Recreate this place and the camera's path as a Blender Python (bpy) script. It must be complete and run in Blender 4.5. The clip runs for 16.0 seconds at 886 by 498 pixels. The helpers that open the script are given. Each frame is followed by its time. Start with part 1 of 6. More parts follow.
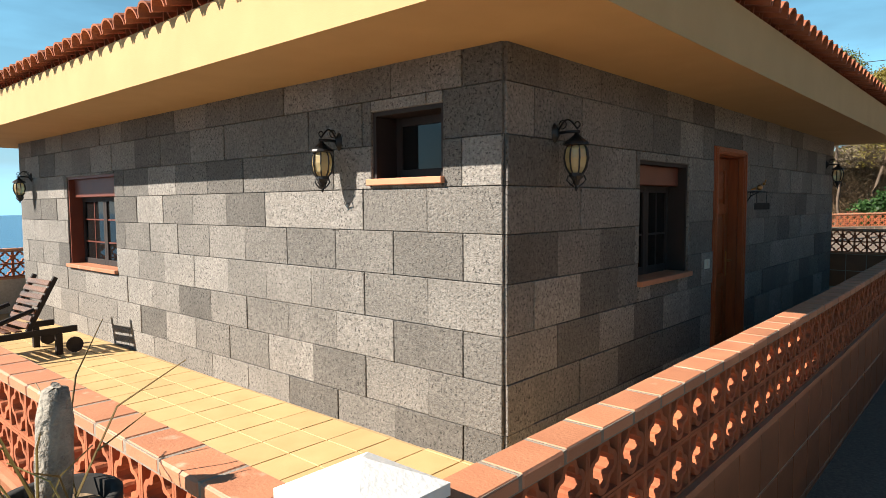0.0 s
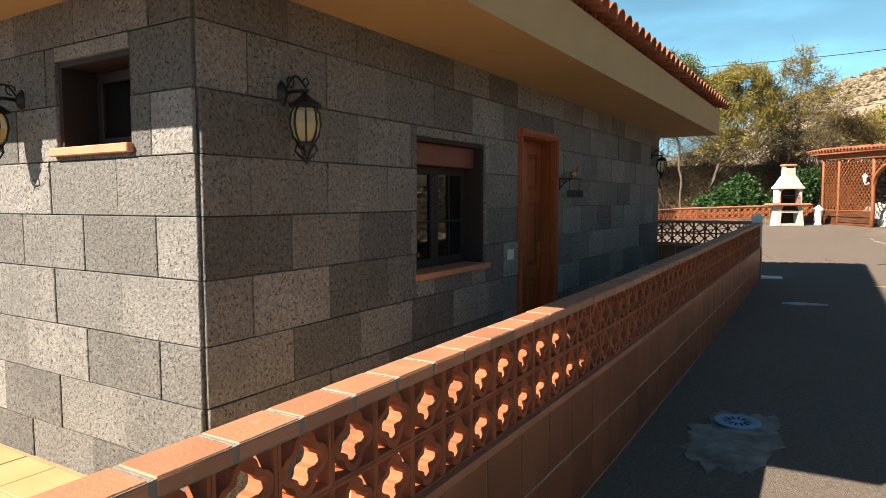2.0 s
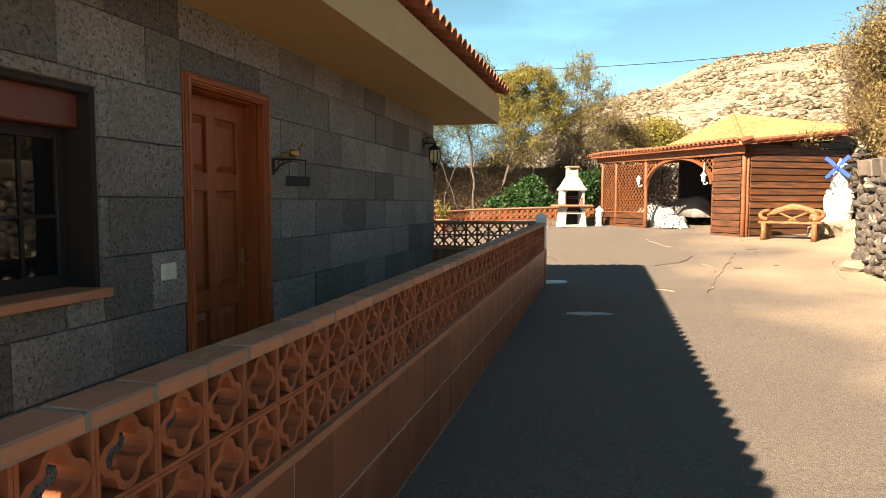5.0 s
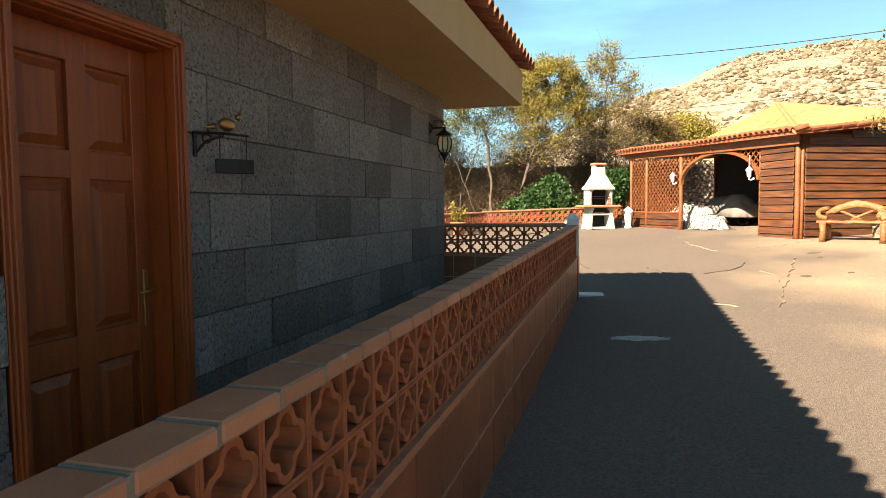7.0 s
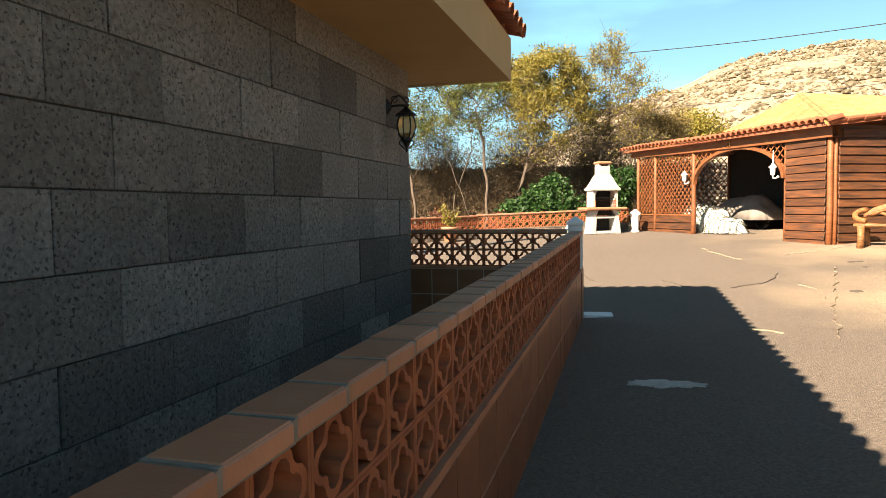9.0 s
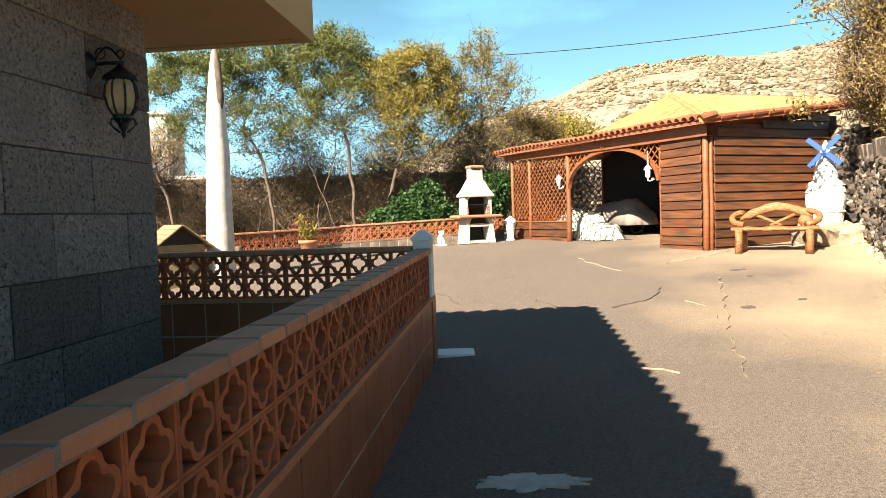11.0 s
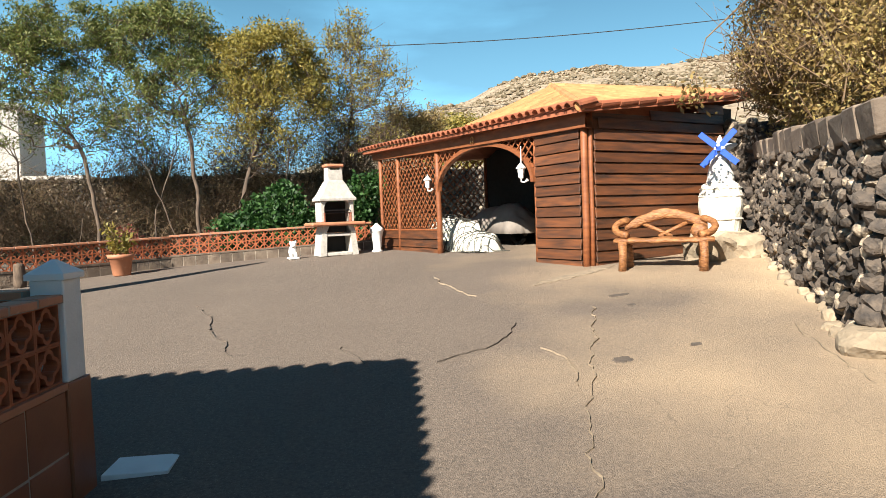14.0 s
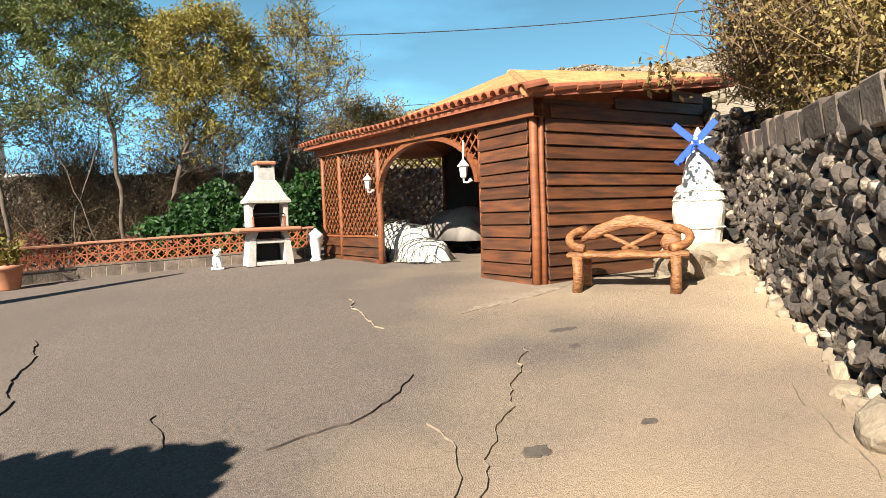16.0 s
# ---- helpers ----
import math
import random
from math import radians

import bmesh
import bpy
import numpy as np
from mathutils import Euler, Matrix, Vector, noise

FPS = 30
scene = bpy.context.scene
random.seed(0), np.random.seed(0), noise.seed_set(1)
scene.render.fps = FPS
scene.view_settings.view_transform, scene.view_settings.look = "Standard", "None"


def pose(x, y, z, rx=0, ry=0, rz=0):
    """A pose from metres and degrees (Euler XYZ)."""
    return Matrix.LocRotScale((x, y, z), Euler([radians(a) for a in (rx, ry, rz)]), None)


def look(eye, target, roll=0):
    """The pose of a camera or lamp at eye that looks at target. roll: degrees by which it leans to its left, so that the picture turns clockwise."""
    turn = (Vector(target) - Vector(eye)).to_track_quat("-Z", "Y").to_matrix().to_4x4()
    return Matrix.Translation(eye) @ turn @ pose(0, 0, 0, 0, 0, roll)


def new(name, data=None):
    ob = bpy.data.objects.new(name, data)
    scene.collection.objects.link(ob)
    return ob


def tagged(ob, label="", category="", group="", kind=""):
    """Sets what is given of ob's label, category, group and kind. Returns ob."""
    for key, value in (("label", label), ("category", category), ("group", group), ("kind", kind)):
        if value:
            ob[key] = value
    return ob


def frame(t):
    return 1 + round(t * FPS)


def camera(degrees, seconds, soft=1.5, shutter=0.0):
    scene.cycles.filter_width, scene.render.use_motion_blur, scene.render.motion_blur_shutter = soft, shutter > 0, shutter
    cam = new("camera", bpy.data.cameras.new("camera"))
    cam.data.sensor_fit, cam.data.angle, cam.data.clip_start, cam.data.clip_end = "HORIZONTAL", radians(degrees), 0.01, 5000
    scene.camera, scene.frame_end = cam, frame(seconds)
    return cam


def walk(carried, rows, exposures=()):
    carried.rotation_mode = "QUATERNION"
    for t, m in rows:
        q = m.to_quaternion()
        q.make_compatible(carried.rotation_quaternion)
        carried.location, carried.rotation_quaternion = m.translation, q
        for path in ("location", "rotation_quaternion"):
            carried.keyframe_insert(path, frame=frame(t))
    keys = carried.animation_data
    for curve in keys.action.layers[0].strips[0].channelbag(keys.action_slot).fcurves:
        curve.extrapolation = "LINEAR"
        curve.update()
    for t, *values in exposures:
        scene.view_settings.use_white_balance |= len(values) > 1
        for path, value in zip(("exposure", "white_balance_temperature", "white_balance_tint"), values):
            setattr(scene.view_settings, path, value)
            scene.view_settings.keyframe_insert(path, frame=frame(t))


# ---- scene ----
cam = camera(68.8, 16.0, soft=0.6)
PATH = [
    (0, (0.407, 0.218, 1.56), (-0.93, 1.699, 1.421), -0.4),
    (0.5, (0.493, 0.423, 1.547), (-0.796, 1.946, 1.406), -0.3),
    (1, (0.555, 0.704, 1.528), (-0.674, 2.276, 1.381), -0.3),
    (1.5, (0.635, 1.04, 1.482), (-0.507, 2.675, 1.334), -0.3),
    (2, (0.652, 1.384, 1.446), (-0.398, 3.08, 1.295), -0.2),
    (2.5, (0.622, 1.722, 1.419), (-0.302, 3.489, 1.271), -0.1),
    (3, (0.63, 2.065, 1.399), (-0.201, 3.878, 1.253), -0.1),
    (3.5, (0.626, 2.436, 1.38), (-0.043, 4.315, 1.234), -0.0),
    (4, (0.608, 2.821, 1.376), (0.091, 4.747, 1.23), -0.0),
    (4.2, (0.609, 2.976, 1.368), (0.1, 4.905, 1.224), 0.1),
    (6.5, (0.253, 4.817, 1.31), (-0.308, 6.732, 1.173), -0.2),
    (7, (0.159, 5.234, 1.289), (-0.412, 7.147, 1.158), -0.5),
    (7.5, (0.08, 5.638, 1.271), (-0.495, 7.55, 1.145), -0.6),
    (8, (0.005, 6.033, 1.277), (-0.578, 7.943, 1.156), -0.8),
    (8.2, (-0.009, 6.201, 1.278), (-0.596, 8.109, 1.154), -0.7),
    (10.3, (0.003, 8.216, 1.277), (-0.397, 10.172, 1.175), -1.6),
    (10.5, (0.041, 8.401, 1.298), (-0.295, 10.37, 1.195), -1.7),
    (11, (0.178, 8.869, 1.302), (-0.06, 10.852, 1.199), -1.9),
    (11.5, (0.312, 9.295, 1.3), (0.161, 11.286, 1.197), -1.8),
    (12, (0.461, 9.736, 1.3), (0.393, 11.733, 1.2), -2.0),
    (12.5, (0.668, 10.165, 1.31), (0.617, 12.162, 1.209), -2.0),
    (13, (0.837, 10.597, 1.317), (0.826, 12.594, 1.215), -2.0),
    (13.5, (1.044, 11.015, 1.325), (1.053, 13.013, 1.224), -2.0),
    (14, (1.251, 11.447, 1.332), (1.279, 13.445, 1.232), -2.0),
    (14.5, (1.441, 11.871, 1.367), (1.489, 13.868, 1.266), -2.0),
    (15, (1.686, 12.293, 1.401), (1.738, 14.289, 1.298), -2.1),
    (15.5, (1.923, 12.733, 1.398), (1.978, 14.73, 1.293), -2.0),
    (16, (2.156, 13.173, 1.403), (2.216, 15.17, 1.301), -1.9),
]
walk(cam, [(t, look(eye, target, roll)) for t, eye, target, roll in PATH], [(0, 1.35, 6700, 12), (1.5, 1.45, 6800, 12), (3.5, 1.75, 7400, 13), (8.2, 2.0, 7900, 14), (10.5, 2.0, 7500, 12), (12.0, 1.6, 6700, 10), (13.5, 1.4, 6500, 10), (16, 1.4, 6500, 10)])

# ---- light ----
SUN_FROM = Vector((-0.607, -1.0, 0.83)).normalized()
SUN_EL = math.asin(SUN_FROM.z)
SUN_AZ = math.atan2(SUN_FROM.x, SUN_FROM.y)
world = bpy.data.worlds.new("sky")
scene.world = world
world.use_nodes = True
wn, wl = world.node_tree.nodes, world.node_tree.links
wn.clear()
sky = wn.new("ShaderNodeTexSky")
sky.sky_type = "NISHITA"
sky.sun_disc = False
sky.sun_elevation, sky.sun_rotation = SUN_EL, SUN_AZ % (2 * math.pi)
sky.air_density, sky.dust_density, sky.ozone_density = 1.3, 0.05, 4.0
coords = wn.new("ShaderNodeTexCoord")
stretch = wn.new("ShaderNodeMapping")
stretch.inputs["Scale"].default_value = (1.0, 1.0, 4.0)
stretch.inputs["Location"].default_value = (0.4, 0.2, 0.0)
wl.new(coords.outputs["Generated"], stretch.inputs["Vector"])
cloud = wn.new("ShaderNodeTexNoise")
cloud.inputs["Scale"].default_value, cloud.inputs["Detail"].default_value = 1.6, 6
cloud.inputs["Roughness"].default_value = 0.5
wl.new(stretch.outputs["Vector"], cloud.inputs["Vector"])
veil = wn.new("ShaderNodeValToRGB")
veil.color_ramp.elements[0].color = (0.3, 0.3, 0.3, 1)
veil.color_ramp.elements[0].position, veil.color_ramp.elements[1].position = 0.46, 0.74
wl.new(cloud.outputs["Fac"], veil.inputs["Fac"])
mixw = wn.new("ShaderNodeMixRGB")
mixw.inputs["Color2"].default_value = (4.2, 11.3, 16.5, 1)
height = wn.new("ShaderNodeSeparateXYZ")
wl.new(coords.outputs["Generated"], height.inputs["Vector"])
thin = wn.new("ShaderNodeMapRange")
thin.inputs["From Min"].default_value, thin.inputs["From Max"].default_value = 0.15, 0.45
thin.inputs["To Min"].default_value, thin.inputs["To Max"].default_value = 1.0, 0.03
wl.new(height.outputs["Z"], thin.inputs["Value"])
cover = wn.new("ShaderNodeMath")
cover.operation = "MULTIPLY"
wl.new(veil.outputs["Color"], cover.inputs[0])
wl.new(thin.outputs["Result"], cover.inputs[1])
wl.new(cover.outputs[0], mixw.inputs["Fac"])
deep = wn.new("ShaderNodeHueSaturation")
deep.inputs["Hue"].default_value = 0.488
deep.inputs["Saturation"].default_value, deep.inputs["Value"].default_value = 1.15, 0.56
wl.new(sky.outputs["Color"], deep.inputs["Color"])
wl.new(deep.outputs["Color"], mixw.inputs["Color1"])
back = wn.new("ShaderNodeBackground")
back.inputs["Strength"].default_value = 0.05
wl.new(mixw.outputs["Color"], back.inputs["Color"])
out = wn.new("ShaderNodeOutputWorld")
wl.new(back.outputs["Background"], out.inputs["Surface"])

sun = new("sun", bpy.data.lights.new("sun", "SUN"))
sun.data.energy, sun.data.angle, sun.data.color = 5.0, radians(0.5), (1.0, 0.93, 0.82)
sun.matrix_world = look(SUN_FROM * 60, (0, 0, 0))


# ---- materials ----
def material(name, a, b, scale=8.0, rough=0.8, bump=0.3, bump_scale=60.0, spread=0.0, dirt=0.35, dirt_scale=1.3,
             metal=0.0, spot=None, spot_scale=30.0, spot_at=0.6, stretch_by=(1, 1, 1), dist=0.01, warp=0.0):
    m = bpy.data.materials.new(name)
    m.use_nodes = True
    n, l = m.node_tree.nodes, m.node_tree.links
    p = n["Principled BSDF"]
    p.inputs["Roughness"].default_value, p.inputs["Metallic"].default_value = rough, metal
    geo, mp = n.new("ShaderNodeNewGeometry"), n.new("ShaderNodeMapping")
    mp.inputs["Scale"].default_value = stretch_by
    l.new(geo.outputs["Position"], mp.inputs["Vector"])

    def noise_of(sc, det=4, distort=0.0):
        t = n.new("ShaderNodeTexNoise")
        t.inputs["Scale"].default_value, t.inputs["Detail"].default_value = sc, det
        t.inputs["Distortion"].default_value = distort
        l.new(mp.outputs["Vector"], t.inputs["Vector"])
        return t.outputs["Fac"]

    def ramp(fac, lo, hi):
        r = n.new("ShaderNodeMapRange")
        r.inputs["From Min"].default_value, r.inputs["From Max"].default_value = lo, hi
        l.new(fac, r.inputs["Value"])
        return r.outputs["Result"]

    def mix(fac, c1, c2, kind="MIX"):
        x = n.new("ShaderNodeMixRGB")
        x.blend_type = kind
        for sock, v in (("Fac", fac), ("Color1", c1), ("Color2", c2)):
            if isinstance(v, (tuple, list)):
                x.inputs[sock].default_value = (*v[:3], 1)
            elif isinstance(v, (int, float)):
                x.inputs[sock].default_value = v
            else:
                l.new(v, x.inputs[sock])
        return x.outputs["Color"]

    col = mix(ramp(noise_of(scale, 5, warp), 0.3, 0.7), a, b)
    if spot:
        col = mix(ramp(noise_of(spot_scale, 3), spot_at, spot_at + 0.08), col, spot)
    if dirt:
        d = ramp(noise_of(dirt_scale, 5), 0.35, 0.75)
        x = n.new("ShaderNodeMath")
        x.operation = "MULTIPLY"
        x.inputs[1].default_value = dirt
        l.new(d, x.inputs[0])
        col = mix(x.outputs[0], col, tuple(v * 0.45 for v in a))
    if spread:
        oi, mr, hs = n.new("ShaderNodeObjectInfo"), n.new("ShaderNodeMapRange"), n.new("ShaderNodeHueSaturation")
        mr.inputs["To Min"].default_value, mr.inputs["To Max"].default_value = 1 - spread, 1 + spread
        l.new(oi.outputs["Random"], mr.inputs["Value"])
        l.new(mr.outputs["Result"], hs.inputs["Value"])
        l.new(col, hs.inputs["Color"])
        col = hs.outputs["Color"]
    l.new(col, p.inputs["Base Color"])
    if bump:
        bp = n.new("ShaderNodeBump")
        bp.inputs["Strength"].default_value, bp.inputs["Distance"].default_value = bump, dist
        l.new(noise_of(bump_scale, 5), bp.inputs["Height"])
        l.new(bp.outputs["Normal"], p.inputs["Normal"])
    return m


def leafy(name, a, b, c):
    """Foliage whose leaves vary one by one."""
    m = bpy.data.materials.new(name)
    m.use_nodes = True
    n, l = m.node_tree.nodes, m.node_tree.links
    p = n["Principled BSDF"]
    p.inputs["Roughness"].default_value = 0.6
    geo, r = n.new("ShaderNodeNewGeometry"), n.new("ShaderNodeValToRGB")
    r.color_ramp.elements[0].color, r.color_ramp.elements[1].color = (*a, 1), (*c, 1)
    r.color_ramp.elements.new(0.5).color = (*b, 1)
    l.new(geo.outputs["Random Per Island"], r.inputs["Fac"])
    l.new(r.outputs["Color"], p.inputs["Base Color"])
    tr, ad = n.new("ShaderNodeBsdfTranslucent"), n.new("ShaderNodeMixShader")
    l.new(r.outputs["Color"], tr.inputs["Color"])
    ad.inputs["Fac"].default_value = 0.3
    l.new(p.outputs["BSDF"], ad.inputs[1])
    l.new(tr.outputs["BSDF"], ad.inputs[2])
    l.new(ad.outputs["Shader"], n["Material Output"].inputs["Surface"])
    return m


def glassy(name, tint=(0.02, 0.02, 0.02), rough=0.03):
    m = bpy.data.materials.new(name)
    m.use_nodes = True
    p = m.node_tree.nodes["Principled BSDF"]
    p.inputs["Base Color"].default_value = (*tint, 1)
    p.inputs["Roughness"].default_value = rough
    p.inputs["Transmission Weight"].default_value = 0.6
    p.inputs["Specular IOR Level"].default_value = 0.3
    return m


STONE = material("basalt_block", (0.235, 0.22, 0.20), (0.115, 0.107, 0.098), 42, 0.95, 1.0, 75, 0.42, 0.5, 3.2,
                 spot=(0.04, 0.038, 0.036), spot_scale=58, spot_at=0.575, dist=0.012)
TILE_JOINT = material("sandy_joint", (0.40, 0.285, 0.145), (0.33, 0.235, 0.12), 25, 0.95, 0.4, 90)
COPING_JOINT = material("grey_joint", (0.30, 0.25, 0.20), (0.22, 0.185, 0.15), 25, 0.95, 0.4, 90)
MORTAR = material("mortar", (0.16, 0.15, 0.14), (0.09, 0.085, 0.08), 20, 0.95, 0.4, 60)
CREAM = material("cream_render", (0.45, 0.295, 0.14), (0.415, 0.27, 0.125), 3, 0.9, 0.12, 120, 0, 0.08, 0.8)
CLAY = material("clay_block", (0.44, 0.13, 0.05), (0.30, 0.085, 0.035), 12, 0.85, 0.3, 80, 0.14, 0.25, 3)
COPING = material("terracotta_coping", (0.50, 0.215, 0.115), (0.42, 0.17, 0.09), 6, 0.6, 0.2, 90, 0.12, 0.2, 4,
                  spot=(0.55, 0.33, 0.22), spot_scale=9, spot_at=0.66)
FACING = material("glazed_wall_tile", (0.30, 0.11, 0.05), (0.22, 0.08, 0.036), 4, 0.42, 0.1, 60, 0.10, 0.2, 2)
GROUT = material("pale_grout", (0.52, 0.45, 0.37), (0.42, 0.36, 0.29), 25, 0.95, 0.4, 90)
ROOF_CLAY = material("roof_tile", (0.36, 0.12, 0.055), (0.26, 0.075, 0.035), 9, 0.85, 0.3, 50, 0.22, 0.3, 3)
ROOF_PALE = material("pale_roof_tile", (0.52, 0.24, 0.095), (0.42, 0.165, 0.06), 6, 0.85, 0.3, 50, 0.15, 0.2, 2)
FLOOR_TILE = material("terrace_tile", (0.52, 0.36, 0.17), (0.47, 0.32, 0.145), 5, 0.55, 0.1, 60, 0.05, 0.12, 1.5)
WHITE = material("white_paint", (0.80, 0.79, 0.76), (0.74, 0.73, 0.70), 6, 0.7, 0.25, 70, 0, 0.12, 3)
CONCRETE = material("white_concrete", (0.56, 0.53, 0.47), (0.40, 0.37, 0.33), 14, 0.9, 0.5, 70, 0, 0.25, 3)
DOOR_WOOD = material("varnished_door", (0.33, 0.070, 0.012), (0.20, 0.040, 0.008), 5, 0.5, 0.15, 40, 0, 0.25, 1.5, stretch_by=(6, 6, 0.6))
WINE = material("wine_red_paint", (0.14, 0.032, 0.015), (0.11, 0.024, 0.012), 6, 0.5, 0.05, 60, 0, 0.2, 2)
DARK_FRAME = material("dark_window_wood", (0.018, 0.010, 0.008), (0.012, 0.007, 0.006), 6, 0.75, 0.05, 60, 0, 0.2, 2)
BLACK_IRON = material("black_iron", (0.012, 0.012, 0.013), (0.02, 0.02, 0.022), 20, 0.45, 0.1, 60, 0, 0, 1, metal=0.4)
AMBER = glassy("amber_glass", (0.75, 0.60, 0.32), 0.25)
PANE = glassy("window_glass")
BRASS = material("aged_brass", (0.45, 0.26, 0.10), (0.35, 0.20, 0.08), 20, 0.35, 0.05, 60, metal=0.9)
PLASTIC = material("ivory_plastic", (0.62, 0.60, 0.52), (0.60, 0.58, 0.50), 6, 0.4, 0, 60, dirt=0.05)
CLADDING = material("stained_cladding", (0.17, 0.058, 0.02), (0.03, 0.017, 0.012), 2.2, 0.5, 0.5, 30, 0.3, 0.5, 0.9, stretch_by=(1, 1, 9))
BEAM = material("oiled_beam", (0.30, 0.10, 0.032), (0.17, 0.05, 0.018), 5, 0.6, 0.3, 30, 0.1, 0.35, 1.5, stretch_by=(1, 1, 4))
BENCH_WOOD = material("driftwood", (0.42, 0.185, 0.065), (0.12, 0.042, 0.015), 7, 0.55, 0.9, 22, 0.1, 0.45, 6, warp=2.5, stretch_by=(1, 1, 2.5), dist=0.02)
LAVA = material("lava_rock", (0.115, 0.088, 0.066), (0.03, 0.026, 0.024), 10, 0.95, 0.9, 35, 0.6, 0.3, 3,
                spot=(0.36, 0.29, 0.21), spot_scale=5, spot_at=0.58, dist=0.02)
LAVA_JOINT_SHADE = material("lava_joint_shade", (0.035, 0.032, 0.03), (0.02, 0.019, 0.018), 12, 0.95, 0.8, 30)
SANDSTONE = material("sandstone", (0.40, 0.32, 0.22), (0.24, 0.185, 0.125), 6, 0.95, 0.7, 25, 0.2, 0.25, 2, dist=0.02)
CAP_STONE = material("weathered_cap", (0.22, 0.17, 0.125), (0.10, 0.072, 0.055), 5, 0.95, 0.6, 25, 0.3, 0.4, 2, dist=0.02)
WHITEWASH = material("whitewashed_stone", (0.78, 0.75, 0.66), (0.66, 0.62, 0.52), 7, 0.9, 0.5, 30, 0, 0.25, 3, dist=0.015)
BLUE = material("blue_paint", (0.004, 0.075, 0.52), (0.004, 0.065, 0.45), 6, 0.6, 0.05, 60, dirt=0.1)
SHEET = material("white_sheet", (0.72, 0.69, 0.60), (0.66, 0.63, 0.53), 5, 0.9, 0.2, 60, dirt=0.15)
GREY_SHEET = material("grey_sheet", (0.24, 0.205, 0.175), (0.18, 0.155, 0.135), 5, 0.9, 0.2, 60, dirt=0.2)
CORD = material("dark_cord", (0.05, 0.05, 0.04), (0.04, 0.04, 0.035), 5, 0.9, 0, 60)
BARK = material("pale_bark", (0.15, 0.105, 0.072), (0.06, 0.043, 0.032), 14, 0.95, 0.6, 40, 0, 0.3, 3, stretch_by=(1, 1, 0.4))
TWIG = material("dry_twig", (0.21, 0.135, 0.075), (0.11, 0.072, 0.043), 10, 0.95, 0, 40, 0, 0.3, 1)
CACTUS = material("dry_cactus", (0.34, 0.31, 0.26), (0.17, 0.15, 0.13), 20, 0.95, 0.8, 60, 0, 0.3, 6, dist=0.02)
AGAVE = material("white_stem", (0.62, 0.58, 0.52), (0.44, 0.40, 0.35), 6, 0.85, 0.3, 30, 0, 0.2, 2)
OLIVE = leafy("olive_leaf", (0.13, 0.115, 0.018), (0.22, 0.18, 0.03), (0.34, 0.265, 0.055))
GREEN = leafy("tree_leaf", (0.055, 0.08, 0.014), (0.11, 0.135, 0.025), (0.20, 0.19, 0.05))
DEEP = leafy("shrub_leaf", (0.012, 0.04, 0.008), (0.024, 0.075, 0.013), (0.055, 0.13, 0.028))
STRAW = leafy("dry_leaf", (0.12, 0.075, 0.025), (0.26, 0.175, 0.06), (0.42, 0.33, 0.11))
DUSK = leafy("dusty_leaf", (0.045, 0.034, 0.018), (0.09, 0.062, 0.03), (0.17, 0.125, 0.055))
REDLEAF = leafy("red_leaf", (0.16, 0.03, 0.025), (0.22, 0.06, 0.04), (0.12, 0.09, 0.03))
HOLLOW = material("soot_shade_black", (0.012, 0.011, 0.010), (0.02, 0.018, 0.016), 8, 0.95, 0.2, 40)
BRICK = material("fire_brick", (0.36, 0.15, 0.09), (0.26, 0.10, 0.06), 10, 0.9, 0.4, 60, 0.15)
KENNEL = material("weathered_board", (0.30, 0.22, 0.11), (0.20, 0.14, 0.07), 8, 0.85, 0.3, 40, 0.1, 0.2, 2)
PATCH = material("old_cement", (0.34, 0.30, 0.25), (0.12, 0.105, 0.09), 7, 0.95, 0.6, 40, 0, 0.3, 3)
ENAMEL = material("blue_grey_cast", (0.20, 0.36, 0.52), (0.15, 0.28, 0.42), 12, 0.5, 0.2, 60, metal=0.3)
GLOW = material("frosted_white", (0.8, 0.8, 0.78), (0.75, 0.75, 0.73), 5, 0.3, 0, 60, dirt=0)
CABLE = material("cable", (0.02, 0.02, 0.02), (0.03, 0.03, 0.03), 5, 0.6, 0, 60, dirt=0)


